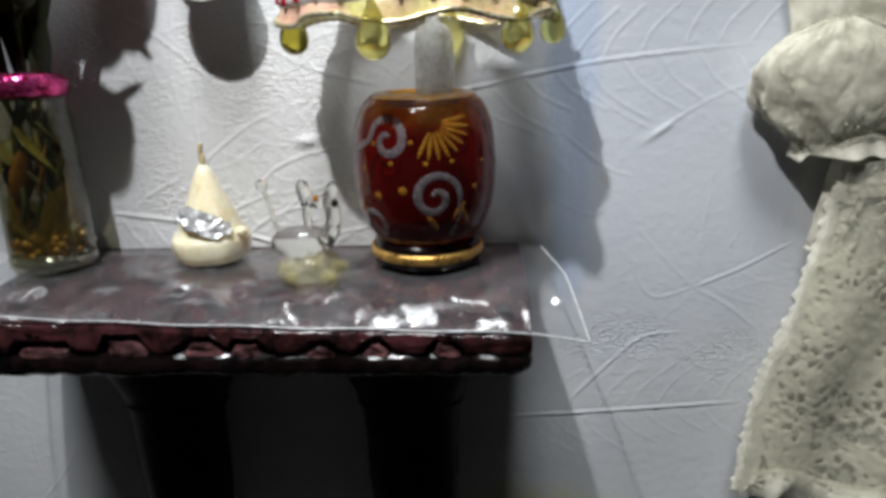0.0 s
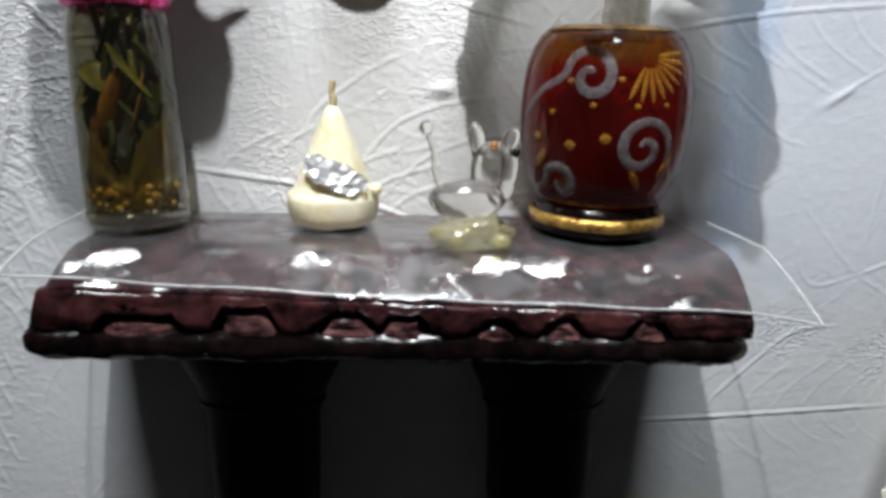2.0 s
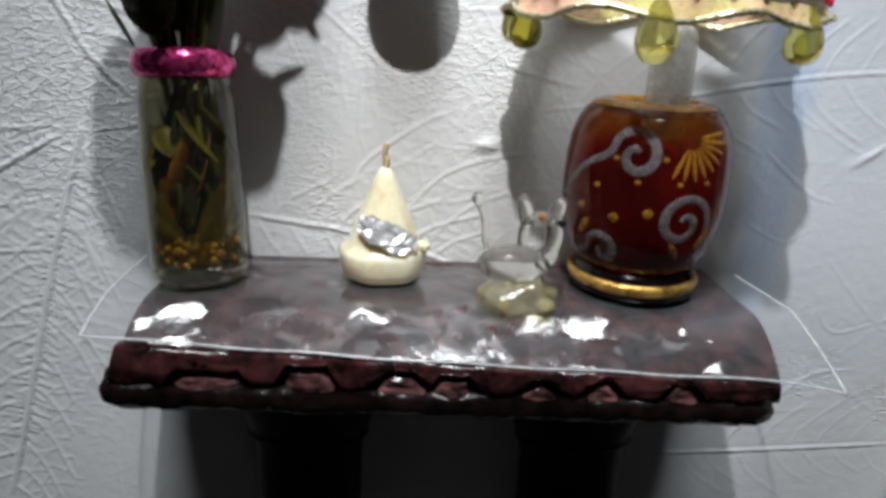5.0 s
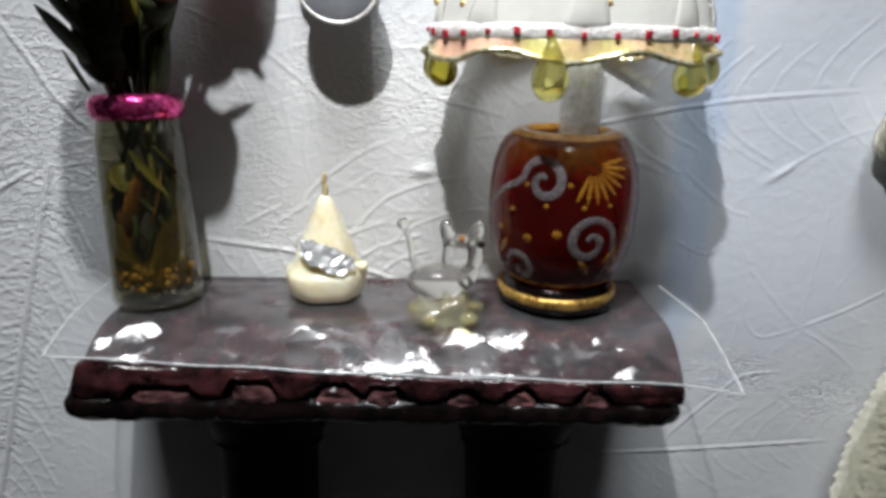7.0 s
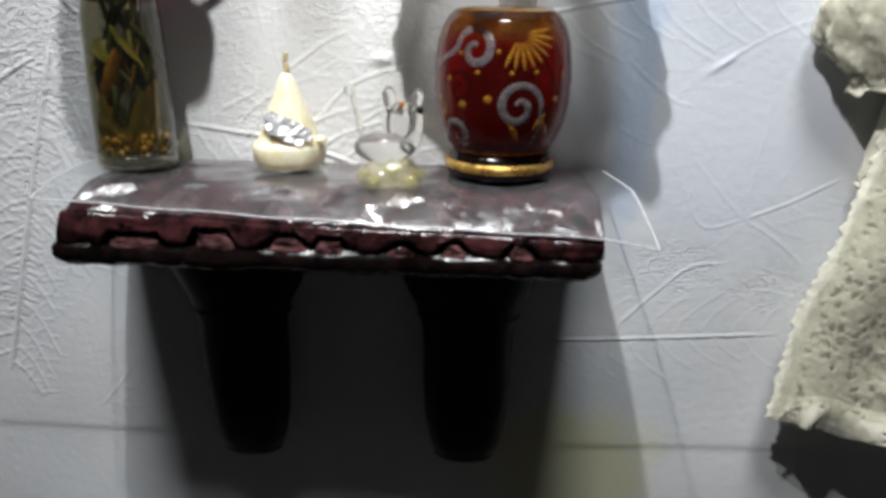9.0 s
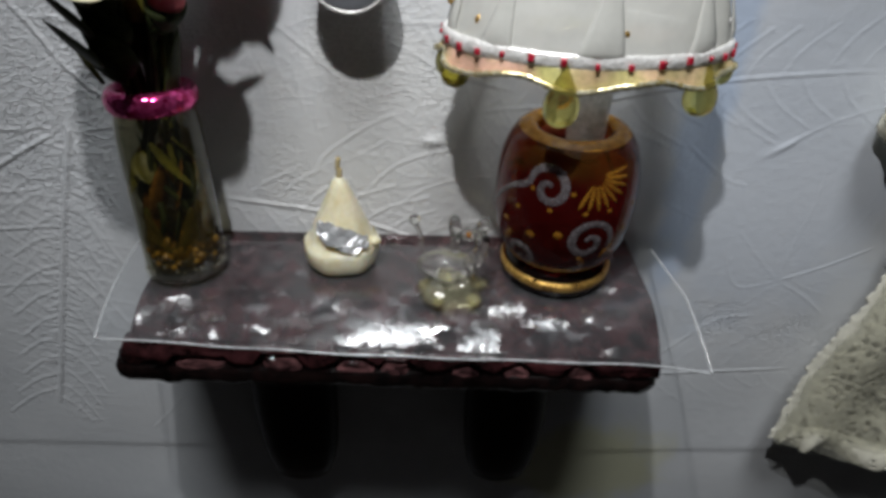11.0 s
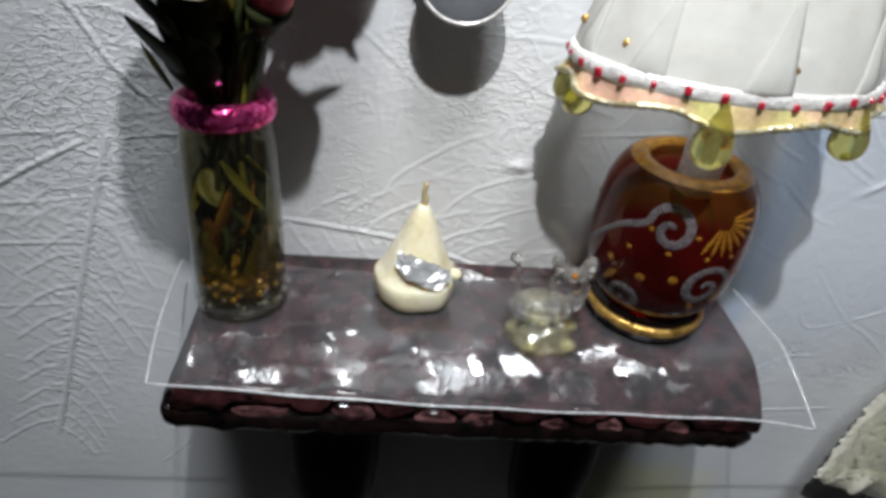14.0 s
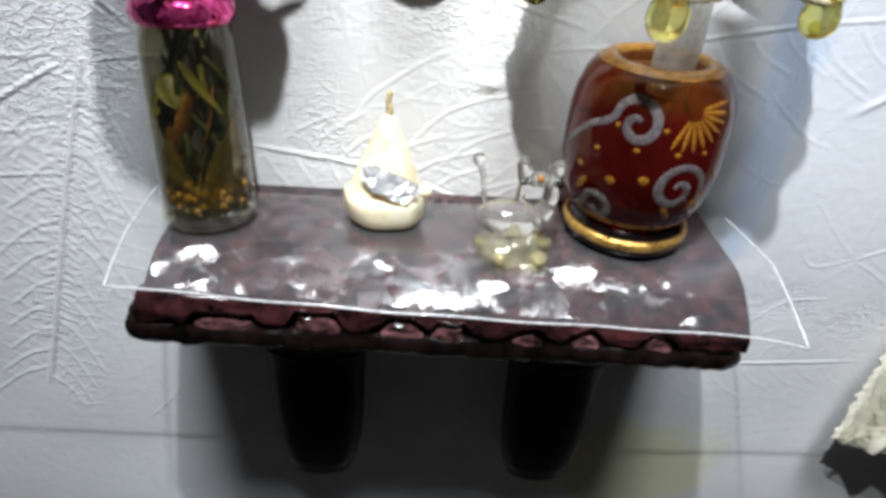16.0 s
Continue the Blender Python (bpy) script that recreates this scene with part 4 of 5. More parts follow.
def build_foliage():
    spray = thing("leaf_spray", (-3.82, 6.05, 1.95), "dark green and lime leaves on stems in the jar", "leaves")
    rnd = random.Random(11)
    for k in range(9):
        a = rnd.uniform(0, 6.283)
        lean = rnd.uniform(0.05, 0.35)
        base = (0.25 * math.cos(a), 0.2 * math.sin(a), rnd.uniform(0.0, 0.5))
        m = aim((lean * math.cos(a), lean * math.sin(a) * 0.6, 1), base)
        part("leaf", turned(leaf_blade(rnd.uniform(0.7, 1.4), rnd.uniform(0.08, 0.17), rnd.uniform(-0.1, 0.2)), m), M_DARKLEAF, spray)
    for k, (p, way, long, wide, mat_) in enumerate((
        ((0.62, -0.15, 1.20), (0.85, -0.1, 0.45), 0.55, 0.05, M_LEAF), ((0.05, -0.2, 1.35), (0.7, -0.3, 0.3), 0.40, 0.10, M_LEAF),
        ((0.12, -0.25, 1.75), (0.5, -0.3, 0.7), 0.5, 0.14, M_LEAF), ((-0.4, -0.1, 0.25), (-0.6, 0, 0.9), 0.45, 0.05, M_STEMG),
        ((0.95, -0.1, 1.9), (0.5, 0, -0.9), 0.4, 0.06, M_LEAF), ((-0.1, -0.25, 0.3), (0.05, -0.1, 1), 1.5, 0.05, M_LEAF))):
        part("leaf", turned(leaf_blade(long, wide, 0.05), aim(way, p)), mat_, spray, "lime green leaf" if mat_ is M_LEAF else "")
    for k in range(14):
        a = k * 2.4
        base = (0.22 * math.cos(a) + 0.05, 0.12 * math.sin(a), 0.75 + 0.06 * k)
        way = (0.55 * math.cos(a), 0.3 * math.sin(a), 0.9)
        part("leaf", turned(leaf_blade(rnd.uniform(0.5, 0.75), rnd.uniform(0.14, 0.22), 0.12), aim(way, base)), M_DARKLEAF if k % 2 else M_STEMG, spray)
    for k in range(9):
        a = k * 2.1
        base = (-0.20 + 0.07 * math.cos(a), -0.32 + 0.12 * math.sin(a), 0.35 + 0.09 * k)
        way = (-0.35 + 0.35 * math.cos(a), -0.35 + 0.3 * math.sin(a), 0.8)
        part("leaf", turned(leaf_blade(rnd.uniform(0.45, 0.65), rnd.uniform(0.15, 0.24), 0.10), aim(way, base)), M_DARKLEAF, spray)
    for k in range(6):
        a = k * 1.05
        p = [(0.15 * math.cos(a), 0.15 * math.sin(a), 0.0), (0.25 * math.cos(a + 0.4), 0.2 * math.sin(a + 0.4), 0.9), (0.35 * math.cos(a + 0.6), 0.2 * math.sin(a), 1.8)]
        part("stem", tube(spline(p, 6), 0.036, 7), M_DARKLEAF if k % 3 else M_STEMG, spray)


build_foliage()


# ---------------------------------------------------------------- the candle
def build_candle():
    candle = thing("candle", (-1.96, 6.08, TOP + 0.03), "cream cone-shaped wax candle with a strip of silver foil", "candle")
    prof = [(0.38, 0.0), (0.41, 0.02), (0.435, 0.10), (0.44, 0.22), (0.436, 0.255), (0.418, 0.283), (0.378, 0.31), (0.350, 0.37), (0.31, 0.50), (0.268, 0.60), (0.215, 0.72), (0.16, 0.85), (0.108, 0.97), (0.065, 1.055), (0.03, 1.09)]
    part("wax_body", closed_lathe(prof, 48, wobble=0.07), M_WAX, candle)
    part("wick", tube(spline([(0, 0, 1.05), (0.01, 0, 1.15), (-0.005, 0, 1.22), (0.01, 0.005, 1.32)], 5), [0.035] * 8 + [0.028] * 8, 8), M_WICK, candle)
    bm = bmesh.new()
    pts = []
    rnd = random.Random(5)
    for j in range(6):
        for i in range(13):
            s, t = i / 12, j / 5
            a = -math.pi / 2 + math.radians(-42 + 96 * s)
            z = 0.60 - 0.20 * s + (t - 0.5) * 0.27 * math.sin(math.pi * (0.15 + 0.7 * s)) + 0.02 * rnd.uniform(-1, 1)
            r = 0.36 + (0.50 - z) * 0.36 + 0.02 + rnd.uniform(-0.015, 0.02)
            pts.append((r * math.cos(a), r * math.sin(a), z))
    grid_into(bm, pts, 13, 6)
    part("foil", thicken(bm, 0.008), M_FOIL, candle, "crumpled silver foil strip", smooth=False)
    part("drip", ball((0.40, -0.12, 0.33), 0.07, 1.0, 1.0, 0.8), M_WAX, candle)


build_candle()


# ---------------------------------------------------------------- the glass figurine
def build_figurine():
    bm = bmesh.new()

    def mark(index, start):
        bm.faces.ensure_lookup_table()
        for f in bm.faces[start:]:
            f.material_index = index
            f.smooth = True

    rnd = random.Random(2)
    pts = []
    for j in range(9):
        t = j / 8
        for i in range(28):
            a = 2 * math.pi * i / 28
            k = 1 + 0.30 * noise.noise((math.cos(a) * 1.6, math.sin(a) * 1.6, t * 2)) + 0.16 * noise.noise((math.cos(a) * 4, math.sin(a) * 4, t * 5))
            rr = 0.36 * k * math.cos(t * 1.45)
            pts.append((0.06 + rr * 1.1 * math.cos(a), rr * math.sin(a) * 0.9, 0.01 + 0.27 * math.sin(t * 1.5) * k))
    grid_into(bm, pts, 28, 9, wrap_u=True)
    for k in range(5):
        a = k * 1.26 + 0.4
        ball((0.06 + 0.36 * math.cos(a), 0.30 * math.sin(a), 0.07), rnd.uniform(0.06, 0.085), 1.2, 1.0, 0.8, 10, bm)
    mark(1, 0)
    n = len(bm.faces)
    ball((-0.03, 0.0, 0.39), 0.27, 1.36, 0.85, 0.66, 20, bm)
    tube(spline([(-0.26, 0, 0.45), (-0.33, -0.02, 0.62), (-0.35, -0.04, 0.80), (-0.41, -0.06, 0.97)], 6), 0.026, 10, bm)
    ball((-0.42, -0.06, 1.01), 0.07, 1.0, 1.0, 0.9, seg=12, bm=bm)
    tube(spline([(0.22, 0, 0.36), (0.33, -0.02, 0.52), (0.36, -0.03, 0.70), (0.33, -0.05, 0.86)], 6), [0.10] * 7 + [0.085] * 12, 12, bm)
    tube(spline([(0.06, 0.02, 0.55), (0.05, 0.0, 0.68), (0.08, -0.02, 0.82)], 6), 0.05, 10, bm)
    ball((0.21, -0.04, 0.83), 0.12, 1.35, 0.8, 0.62, 16, bm)
    tube([(0.08, -0.04, 0.80), (0.05, -0.04, 0.90), (0.03, -0.04, 0.99), (0.03, -0.04, 1.04), (0.03, -0.04, 1.065)], [0.075, 0.075, 0.072, 0.048, 0.012], 12, bm)
    tube([(0.31, -0.04, 0.82), (0.35, -0.04, 0.90), (0.385, -0.04, 0.97), (0.395, -0.04, 1.02), (0.40, -0.04, 1.045)], [0.075, 0.08, 0.075, 0.05, 0.012], 12, bm)
    mark(0, n)
    n = len(bm.faces)
    ball((0.41, -0.12, 0.82), 0.042, seg=10, bm=bm)
    mark(2, n)
    n = len(bm.faces)
    ball((0.20, -0.14, 0.88), 0.035, seg=10, bm=bm)
    mark(3, n)
    bmesh.ops.scale(bm, vec=(0.92, 0.92, 1.0), verts=bm.verts)
    ob = single("glass_figurine", bm, M_FIG, (-0.71, 5.46, TOP - 0.01), "tiny clear glass animal figurine on a pale yellow glass foot", "figurine")
    for m in (M_FIGFOOT, M_BLACK, M_AMBER):
        ob.data.materials.append(m)


build_figurine()


# ---------------------------------------------------------------- the lamp
BODY = [(0.55, 0.26), (0.59, 0.32), (0.67, 0.45), (0.735, 0.63), (0.77, 0.86), (0.775, 1.08), (0.765, 1.30), (0.74, 1.50), (0.685, 1.66), (0.62, 1.765), (0.54, 1.815), (0.44, 1.83), (0.40, 1.80), (0.37, 1.70)]


def on_body(theta, z, off=0.0):
    """A place on the lamp's glass body: theta in degrees from the front, to the right."""
    r = np.interp(z, [p[1] for p in BODY[:-2]], [p[0] for p in BODY[:-2]]) + off
    a = radians(theta) - math.pi / 2
    return Vector((r * math.cos(a), r * math.sin(a), z))


def build_lamp():
    lamp = thing("table_lamp", (0.57, 5.98, TOP + 0.03), "miniature lamp with painted red glass body and white shade", "lamp")
    body = part("body", lathe(BODY, 64), M_BEAD, lamp, "red stained glass body with gold and silver swirls")
    part("foot", closed_lathe([(0.56, 0.0), (0.61, 0.02), (0.62, 0.08), (0.61, 0.13), (0.58, 0.18), (0.58, 0.26), (0.50, 0.27)], 56), M_CUT, lamp)
    part("gold_rim", torus(0.608, 0.038, 64, 12, centre=(0, 0, 0.13), squash=1.5), M_GOLD, lamp, "gold painted rim")
    part("gold_shoulder", lathe([(0.585, 1.80), (0.545, 1.828), (0.49, 1.845), (0.44, 1.846), (0.405, 1.825), (0.395, 1.79)], 56), M_AMBER_TOP, lamp, "amber painted shoulder")

    def ribbon(path, wide, off=0.005):
        """A flat stroke of paint along (angle, height) places of the body."""
        bm = bmesh.new()
        pts = []
        for k, c in enumerate(path):
            d = path[min(k + 1, len(path) - 1)] - path[max(k - 1, 0)]
            d = Vector((d.x * 0.0132, d.y, 0)).normalized()
            for s, lift in ((-1, 0), (-0.5, 1), (0.5, 1), (1, 0)):
                pts.append(on_body(c.x - d.y * s * wide[k] * 0.5 / 0.0132, c.y + d.x * s * wide[k] * 0.5, off * (0.3 + lift)))
        grid_into(bm, pts, 4, len(path))
        return bm

    def swirl(points, r=0.047):
        path = spline([(t, z, 0) for t, z in points], 6)
        k = len(path)
        part("painted_swirl", ribbon(path, [1.7 * r * (0.35 + 0.75 * math.sin(math.pi * (0.08 + 0.84 * i / k))) for i in range(k)]), M_SILVER, body, "silver painted swirl")

    def curl(t0, z0, turns, r0, start, way, tail=()):
        pts = list(tail)
        n = int(turns * 10)
        for i in range(n + 1):
            a = start + way * turns * 2 * math.pi * i / n
            rr = r0 * (1 - 0.86 * i / n)
            pts.append((t0 + rr * math.cos(a) * 73, z0 + rr * math.sin(a)))
        swirl(pts)

    curl(-26, 1.42, 1.35, 0.25, math.pi, -1, ((-88, 0.92), (-76, 1.10), (-60, 1.30)))
    curl(11, 0.84, 1.4, 0.27, 0.0, 1, ((26, 0.40), (30, 0.60)))
    curl(-44, 0.50, 1.1, 0.19, math.pi, -1, ((-80, 0.36), (-66, 0.44)))
    curl(150, 1.2, 1.4, 0.24, math.pi, -1, ((110, 0.7), (120, 0.95)))
    curl(-140, 0.9, 1.4, 0.24, 0.0, 1, ((-105, 0.5), (-112, 0.7)))
    swirl(((56, 1.76), (64, 1.55), (69, 1.30), (80, 1.05)))
    for k in range(9):
        a = radians(-112 + 15 * k)
        path = [Vector((10 + q * math.cos(a) * 73, 1.58 + 0.85 * q * math.sin(a), 0)) for q in (0.10, 0.18, 0.26, 0.34, 0.42)]
        part("painted_petal", ribbon(path, [0.015, 0.036, 0.044, 0.042, 0.015]), M_AMBER, body, "gold painted petal")
    for t, z, s in ((-7, 1.40, 1), (-23, 1.19, 1), (4, 1.19, 1), (-39, 1.38, 1), (24, 1.20, 1), (-50, 1.12, 1), (53, 1.17, 1), (-36, 0.85, 1.7), (-14, 0.92, 1.7), (-62, 0.9, 1.4),
                    (44, 0.92, 1.2), (90, 1.1, 1.2), (120, 1.4, 1.2), (-110, 1.3, 1.2), (180, 1.0, 1.2)):
        part("painted_dot", ribbon([Vector((t - 73 * 0.028 * s * q, z, 0)) for q in (-1, -0.5, 0, 0.5, 1)], [w * s for w in (0.015, 0.045, 0.055, 0.045, 0.015)]), M_AMBER, body, "gold painted dot")
    for t, z, s in ((30, 0.68, 1), (9, 0.56, -1), (36, 0.62, -1), (-60, 0.70, 1)):
        path = [Vector((t + s * 9 * q, z + 0.16 * q, 0)) for q in (-0.5, -0.2, 0.1, 0.4, 0.6)]
        part("painted_petal", ribbon(path, [0.02, 0.06, 0.08, 0.05, 0.015]), M_AMBER, body, "amber painted leaf")
    part("stem", lathe([(0.205, 1.50), (0.21, 1.9), (0.205, 2.3), (0.195, 2.42), (0.15, 2.50), (0.07, 2.54), (0.06, 3.4)], 28, centre=(0.13, 0.04, 0)), M_STEM_GLASS, lamp, "frosted glass stem")

    rx, ry = 1.36, 0.86
    shade_prof = [(1.00, 2.72), (0.98, 2.90), (0.93, 3.15), (0.875, 3.42), (0.82, 3.70), (0.765, 3.95), (0.715, 4.12), (0.69, 4.20)]
    bm = bmesh.new()
    n = 120
    pts = []
    for r, z in shade_prof:
        for i in range(n):
            a = 2 * math.pi * i / n
            fold = 1 + 0.045 * (abs(math.sin(a * 4.5 + 0.5 * (z - 2.7))) - 0.6) * min(1.0, (z - 2.68) * 1.5) + min(1.0, (z - 2.7) * 3) * (0.03 * noise.noise((math.cos(a) * 3, math.sin(a) * 3, z)) + 0.012 * noise.noise((math.cos(a) * 9, math.sin(a) * 9, z * 1.5)))
            pts.append((-0.04 + rx * r * fold * math.cos(a), -0.04 + ry * r * min(fold, 1.015) * math.sin(a) * (0.95 if math.sin(a) > 0 else 1.0), z))
    grid_into(bm, pts, n, len(shade_prof), wrap_u=True)
    shade = part("shade", bm, M_SHADE, lamp, "sheer white organza shade with sequins")
    part("braid", torus(1.0, 0.034, 120, 10, rx, ry * 0.97, (-0.04, -0.05, 2.77), 2.3), M_TRIM, shade, "silver braid round the rim")
    for k in range(30):
        a = 2 * math.pi * k / 30 + 0.05
        q = 0.50 + 0.38 * abs(math.sin(k * 2.3))
        bead = box((-0.034 * q, -0.03, -0.042 * q), (0.034 * q, 0.03, 0.042 * q), 0.012)
        turned(bead, Matrix.Translation((-0.04 + (rx + 0.035) * math.cos(a), -0.06 + (ry * 0.95 + 0.035) * math.sin(a), 2.765 + 0.02 * math.sin(k * 5.1))) @ pose(0, 0, 0, 12 * math.sin(k * 3.7), 0, math.degrees(a) + 90))
        part("red_bead", bead, M_RED, shade)
    bm = bmesh.new()
    pts = []
    for j in range(6):
        t = j / 5
        for i in range(180):
            a = 2 * math.pi * i / 180
            w = 1 + t * (0.04 + 0.03 * math.sin(a * 13))
            pts.append((-0.04 + rx * w * math.cos(a), -0.04 + (ry * w if math.sin(a) < 0 else ry * 0.95) * math.sin(a), 2.74 - t * (0.17 + 0.05 * math.sin(a * 7 + 1))))
    grid_into(bm, pts, 180, 6, wrap_u=True)
    hem = [Vector(v) for v in pts[5 * 180:6 * 180]]
    part("frill", thicken(bm, 0.015), M_FRILL, shade, "yellow and peach wavy frill")
    part("seed_bead_trim", tube(hem[::1] + hem[:1], [0.026 + 0.010 * (i % 2) for i in range(181)], 7), M_SEED, shade, "silver and gold seed bead edging")
    for x, y, big in ((-0.38, -0.90, 1.12), (0.96, -0.62, 1.05), (-1.30, -0.12, 1.0), (-1.36, 0.06, 0.9), (1.38, 0.05, 0.9), (0.3, 0.72, 1.0)):
        drop = [(0.012, 0.06), (0.032, 0.0), (0.075, -0.08), (0.122, -0.18), (0.148, -0.28), (0.132, -0.375), (0.078, -0.435), (0.01, -0.455)]
        d = closed_lathe([(v.x * big, v.y * big) for v in spline([(r, z, 0) for r, z in drop], 5)], 48, centre=(x, y, 2.70))
        part("drop", d, M_YGLASS, shade, "yellow glass drop")
    for a0, wide, high in ((-1.62, 0.17, 0.85), (-2.35, 0.15, 0.75), (-0.85, 0.16, 0.80), (-2.95, 0.14, 0.70), (-0.25, 0.14, 0.70)):
        bm = bmesh.new()
        pts = []
        for j in range(9):
            t = j / 8
            z = 2.76 + high * t
            s = np.interp(z, [p[1] for p in shade_prof], [p[0] for p in shade_prof])
            for i in range(7):
                q = i / 6 * 2 - 1
                a = a0 + 0.05 * t + q * wide * (1 - 0.93 * t)
                out = (0.022 + 0.03 * (1 - abs(q)) * (1 - t)) * min(1.0, 0.1 + 4 * t)
                pts.append((-0.04 + (rx * s + out) * math.cos(a), -0.04 + (ry * s + out) * math.sin(a), z))
        grid_into(bm, pts, 7, 9)
        part("pleat", thicken(bm, 0.008), M_SHADE, shade, "triangular fold of the organza")
    rnd = random.Random(9)
    for row, z in enumerate((3.05, 3.45, 3.92)):
        s = np.interp(z, [p[1] for p in shade_prof], [p[0] for p in shade_prof])
        for k in range(6):
            a = math.pi + (k + 0.5 * (row % 2) + rnd.uniform(-0.15, 0.15)) / 5.7 * math.pi
            p = Vector((-0.04 + (rx * s + 0.02) * math.cos(a), (ry * s + 0.02) * math.sin(a), z + rnd.uniform(-0.05, 0.05)))
            part("sequin", ball(p, rnd.uniform(0.040, 0.062), 1, 0.5, 0.9, 8), (M_GOLD, M_GOLD, M_TRIM)[(k + row) % 3], shade)


build_lamp()


# ---------------------------------------------------------------- the hanging ornament
def build_ornament():
    o = thing("hanging_ornament", (-1.80, 6.8, 3.32), "dull grey round end of a dark hanging ornament", "ornament")
    disc = closed_lathe([(0.30, -0.16), (0.40, -0.14), (0.425, -0.06), (0.43, 0.0), (0.42, 0.025), (0.37, 0.04), (0.20, 0.05)], 48)
    d = part("disc", turned(disc, Matrix.Translation((0.02, -0.52, 0.0)) @ pose(0, 0, 0, 84, 0, 0)), M_DISC, o, "dull grey round end")
    part("rim", turned(torus(0.415, 0.022, 56, 8), Matrix.Translation((0.02, -0.535, 0.0)) @ pose(0, 0, 0, 84, 0, 0)), M_TRIM, d, "bright worn rim")
    part("body", turned(closed_lathe([(0.30, 0.0), (0.40, 0.05), (0.43, 0.3), (0.43, 1.7), (0.38, 1.9)], 40), Matrix.Translation((-0.06, -0.28, 0.10)) @ Matrix.Diagonal((1, 0.6, 1, 1))), M_BLACK, o, "black rounded body")
    part("rod", tube([(0.04, -0.50, 0.42), (0.03, -0.58, 0.7), (0.0, -0.62, 1.9)], 0.03, 10), M_TRIM, o, "thin bright rod")


build_ornament()


# ---------------------------------------------------------------- the lace dress
def lace_sheet(nu, nv, shape, hole, keep):
    """An openwork sheet: points from shape(u, v), cells left out where hole() says so."""
    bm = bmesh.new()
    vs = [bm.verts.new(shape(i / (nu - 1), j / (nv - 1))) for j in range(nv) for i in range(nu)]
    for j in range(nv - 1):
        for i in range(nu - 1):
            if keep(i / (nu - 1), j / (nv - 1)) and not hole(i, j):
                bm.faces.new((vs[j * nu + i], vs[j * nu + i + 1], vs[(j + 1) * nu + i + 1], vs[(j + 1) * nu + i]))
    bmesh.ops.delete(bm, geom=[v for v in bm.verts if not v.link_faces], context="VERTS")
    return thicken(bm, 0.02)


def build_dress():
    dress = thing("lace_dress", (5.6, 6.8, -3.4), "cream openwork lace dress with puffed sleeve, hung against the wall", "dress")

    def cells(x, z):
        """Above zero inside the open meshes of the lace: small uneven cells, gathered in patches."""
        near = noise.voronoi((x * 8.4 + 0.5 * noise.noise((x * 3, z * 3, 1.0)), z * 7.0, 0.0))[0]
        patch = noise.noise((x * 1.5, z * 1.3, 2.0)) + 0.5 * noise.noise((x * 3.7, z * 3.7, 7.0))
        return (near[1] - near[0]) * 1.0 + 0.55 * patch - 0.36 + 0.20 * noise.noise((x * 16, z * 16, 5.0))

    def skirt_at(left0, left1, low, push, fold):
        def skirt(u, v):
            left = left0 - (left0 - left1) * v ** 0.8 + 0.06 * math.sin(v * 7) + 0.03 * noise.noise((v * 14, 1.0, fold))
            x = left + (8.4 - left) * u
            z = 4.35 - low * v + 0.5 * (u if v < 0.3 else 0.3 * u) + 0.08 * math.sin(u * 17 + fold) * v
            soft = 0.05 * math.sin(x * 5 + 6 * v + fold + 1.5 * noise.noise((x, v * 2, 3.0))) * (0.3 + 0.7 * v) + 0.10 * noise.noise((x * 1.3, v * 3, fold)) + 0.010 * noise.noise((x * 9, z * 9, 8.0))
            y = -0.14 - push - 0.16 * v - 0.55 * math.sin(math.pi * min(1.0, max(0.0, 0.03 + 0.225 * (x - 4.5)))) * (0.5 + 0.5 * v) + soft
            return (x - 5.6, min(y, -0.05), z)
        return skirt

    lining = skirt_at(5.50, 4.78, 4.36, -0.04, 0.0)
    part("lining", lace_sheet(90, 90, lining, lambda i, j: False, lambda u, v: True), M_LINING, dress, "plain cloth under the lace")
    veil = skirt_at(5.34, 4.42, 4.45, 0.03, 0.0)
    part("veil", lace_sheet(260, 160, veil, lambda i, j: False, lambda u, v: 0.015 + 0.022 * noise.noise((v * 9, 2.0, 1.0)) + 0.014 * noise.noise((v * 40, 8.0, 1.0)) < u < 0.11 + 0.03 * math.sin(v * 19)), M_VEIL, dress, "sheer tulle border")
    lace = skirt_at(5.44, 4.66, 4.40, 0.065, 0.0)

    def relief(u, v):
        x, y, z = lace(u, v)
        c = cells(x + 5.6, z)
        return (x, min(-0.06, y + 0.05 * max(0.0, min(0.4, c + 0.25)) + 0.005 * noise.noise((x * 22, z * 22, 4.0))), z)

    def open_lace(i, j):
        u, v = i / 239, j / 239
        x, y, z = lace(u, v)
        return 0.02 < u and 0.10 < v < 0.97 and cells(x + 5.6, z) > 0.0

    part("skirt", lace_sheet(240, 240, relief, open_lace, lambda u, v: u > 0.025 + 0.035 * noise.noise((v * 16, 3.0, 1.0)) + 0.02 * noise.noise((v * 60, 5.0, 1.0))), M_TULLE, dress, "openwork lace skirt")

    cover = skirt_at(5.34, 4.42, 4.42, 0.15, 0.0)
    part("net_cover", lace_sheet(120, 120, cover, lambda i, j: False, lambda u, v: u > 0.02 + 0.02 * noise.noise((v * 12, 6.0, 1.0))), M_MIST, dress, "misty net over the lace")

    def hem(u, v):
        x, y, z = lace(u, 0.93)
        wave = math.sin(u * 34 + 2.0 * math.sin(u * 11))
        return (x - 0.10 * v, min(-0.06, y - 0.03 - 0.05 * math.sin(math.pi * v) + 0.06 * wave * v), z + 0.10 - 0.42 * v + 0.06 * wave * v + 0.03 * noise.noise((u * 12, v * 2, 2.0)))

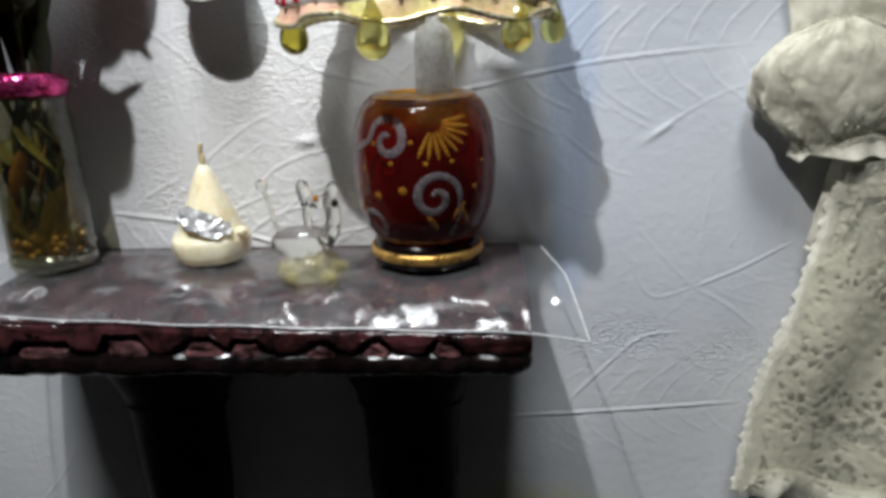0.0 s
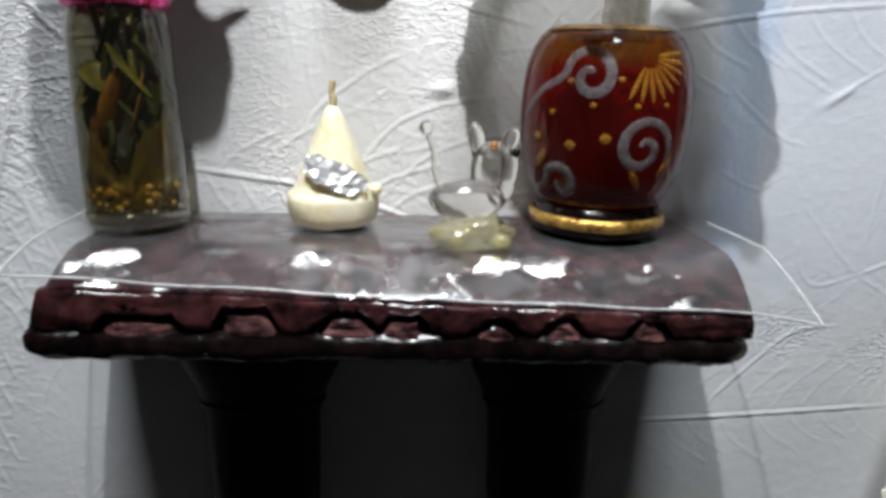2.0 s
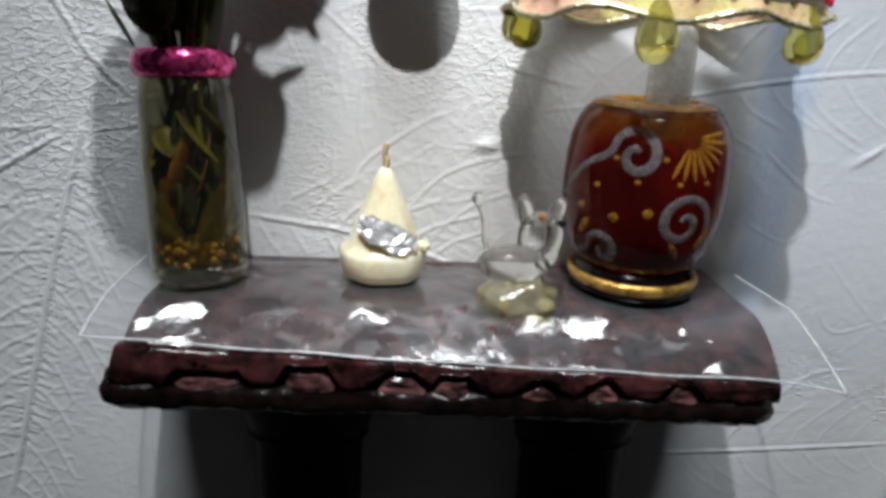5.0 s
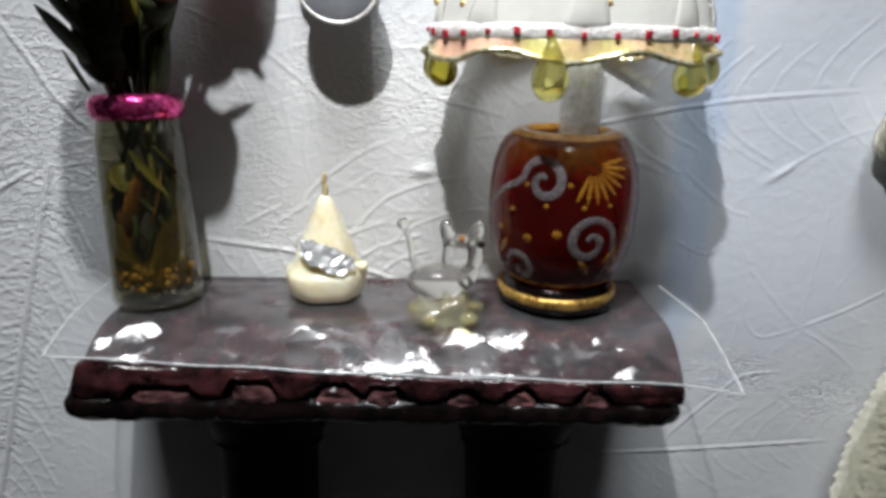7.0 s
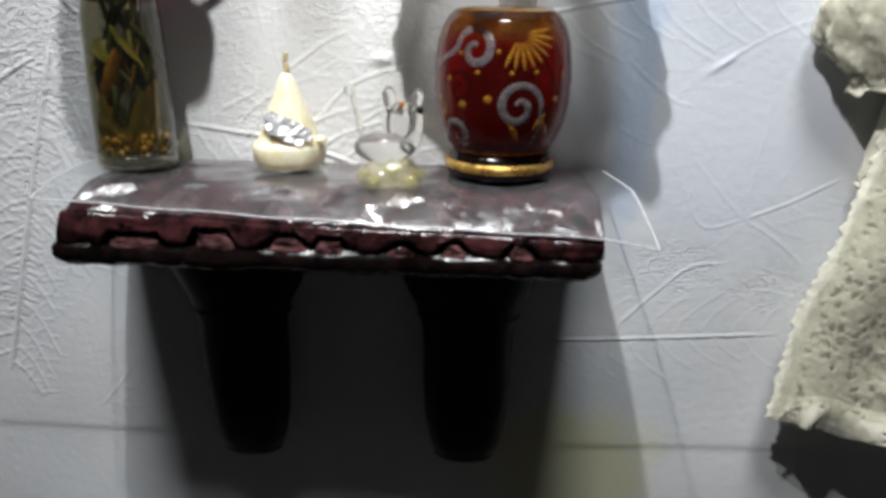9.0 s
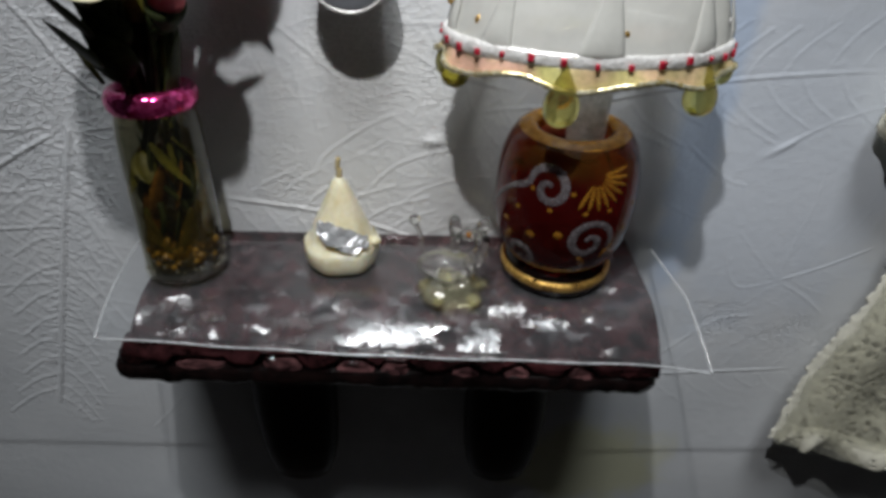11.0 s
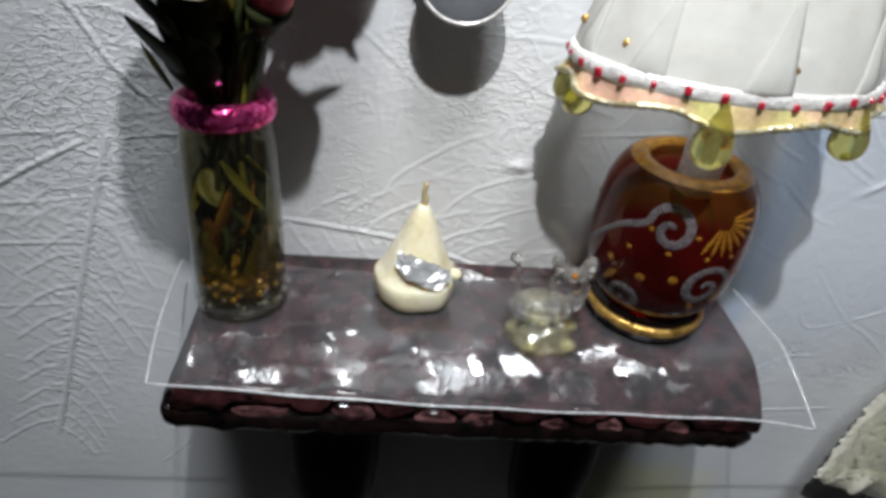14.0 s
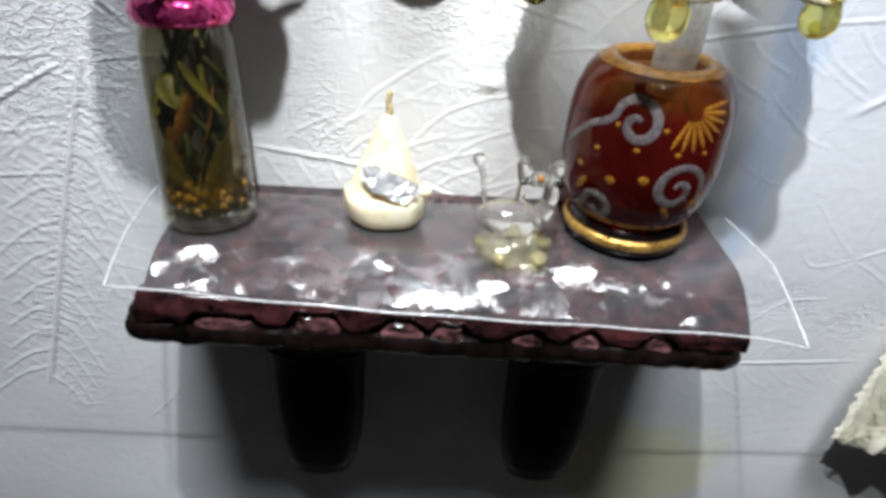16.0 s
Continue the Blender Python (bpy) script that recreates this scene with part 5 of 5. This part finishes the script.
    part("hem_ruffle", lace_sheet(260, 30, hem, lambda i, j: 3 < j < 27 and cells(i * 0.0145, j * 0.0145 + 2.0) > 0.06, lambda u, v: True), M_TULLE, dress, "folded lace ruffle along the hem")

    def puff_at(cx, cz, rx, ry, rz, seed):
        def puff(u, v):
            a, b = 2 * math.pi * u, -math.pi / 2 + math.pi * (0.06 + 0.90 * (1 - v))
            folds = 0.065 * math.sin(a * 9 + 2.5 * noise.noise((v * 3, a, seed)) + 3 * v) * (0.3 + 0.7 * abs(v - 0.4) * 1.6)
            lump = 0.20 * noise.noise((math.cos(a) * 1.5, math.sin(a) * 1.5, v * 2.4 + seed)) + 0.10 * noise.noise((math.cos(a) * 3, math.sin(a) * 3, v * 5 + seed)) + 0.13 * abs(noise.noise((math.cos(a) * 4.5, math.sin(a) * 4.5, v * 6 + seed))) + 0.035 * noise.noise((math.cos(a) * 11, math.sin(a) * 11, v * 12 + seed))
            net = noise.voronoi((math.cos(a) * 9, math.sin(a) * 9, v * 15 + seed))[0]
            knit = 0.004 * noise.noise((u * 90, v * 50, seed)) + 0.006 * min(1.0, 2.2 * (net[1] - net[0]))
            r = max(math.cos(b), 0.42 if v > 0.85 else 0.0) * (1 + folds + lump + knit)
            return (cx - 5.6 + rx * r * math.cos(a), min(-0.05, -0.32 + ry * r * math.sin(a)), cz + 3.4 + rz * math.sin(b) * (1 + 0.5 * lump) + 0.06 * math.sin(a * 7) * max(0.0, v - 0.8) * 5)
        return puff

    puff = puff_at(5.16, 1.86, 0.92, 0.30, 0.66, 3.0)
    bm = bmesh.new()
    grid_into(bm, [puff(i / 240, j / 119) for j in range(120) for i in range(240)], 240, 120, wrap_u=True)
    bmesh.ops.holes_fill(bm, edges=[e for e in bm.edges if e.is_boundary], sides=0)
    sleeve = part("sleeve", bm, M_LACE, dress, "gathered puffed sleeve")
    over = puff_at(5.19, 1.85, 0.95, 0.35, 0.70, 3.0)
    bm = bmesh.new()
    grid_into(bm, [over(i / 120, j / 59) for j in range(60) for i in range(120)], 120, 60, wrap_u=True)
    part("net_cover", bm, M_MIST, sleeve, "misty net over the sleeve")

    def cuff(u, v):
        a = math.pi * (1.02 + 0.96 * u)
        wave = math.sin(u * 26 + 1.5 * math.sin(u * 9))
        return (5.42 - 5.6 + (0.55 + 0.10 * v + 0.02 * wave * v) * math.cos(a), min(-0.05, -0.22 + (0.26 + 0.06 * v) * math.sin(a) + 0.03 * wave * v), 4.66 - 0.24 * v + 0.06 * u + 0.03 * wave * v + 0.05 * noise.noise((u * 6, v, 3.0)))

    part("cuff", lace_sheet(100, 12, cuff, lambda i, j: False, lambda u, v: True), M_LACE, dress, "ruffled cuff of the sleeve")

    def strap(u, v):
        x = 5.22 + 0.44 * v + 0.06 * math.sin(v * 4) + (0.30 + 0.16 * v) * (u - 0.5) * min(1.0, 0.25 + 2.5 * v)
        crease = 0.04 * math.sin(u * 9 + 2 * v) + 0.05 * noise.noise((u * 3, v * 4, 1.0))
        return (x - 5.6, min(-0.05, -0.17 - 0.10 * math.sin(math.pi * u) * min(1.0, 2 * v) + crease * min(1.0, 2 * v)), 3.4 - 0.10 + 1.20 * v - 0.16 * (u - 0.5) + 0.05 * noise.noise((u * 4, v * 3, 6.0)))

    part("ribbon", lace_sheet(24, 40, strap, lambda i, j: 26 < j < 31 and 9 < i < 14, lambda u, v: True), M_LACE, dress, "folded ribbon under the sleeve")

    def yoke(u, v):
        x = 4.62 + 3.6 * u + 0.10 * math.sin(v * 7)
        y = -0.12 - 0.20 * math.sin(math.pi * u) + 0.07 * noise.noise((u * 12, v * 9, 4.0)) + 0.04 * math.sin(u * 40 + 3 * v)
        return (x - 5.6, min(-0.06, y), 5.0 + 2.9 * v)

    part("yoke", lace_sheet(110, 60, yoke, lambda i, j: False, lambda u, v: True), M_LACE, dress, "gathered bodice above the sleeve")
    rnd = random.Random(21)
    bm = bmesh.new()
    for k in range(900):
        u, v = rnd.random(), rnd.random()
        place = Vector((lace(u * 0.6, v), puff(0.5 + 0.5 * u, v), yoke(u * 0.6, v * 0.5))[k % 3])
        bmesh.ops.create_circle(bm, cap_ends=True, segments=6, radius=rnd.uniform(0.004, 0.011), matrix=Matrix.Translation(place + Vector((0, -0.035, 0))) @ pose(0, 0, 0, 60 + rnd.uniform(-25, 25), rnd.uniform(-25, 25), 0))
    tagged(part("glitter", bm, M_SPARKLE, dress, "glitter flakes on the lace", smooth=False), kind="stuff")


build_dress()
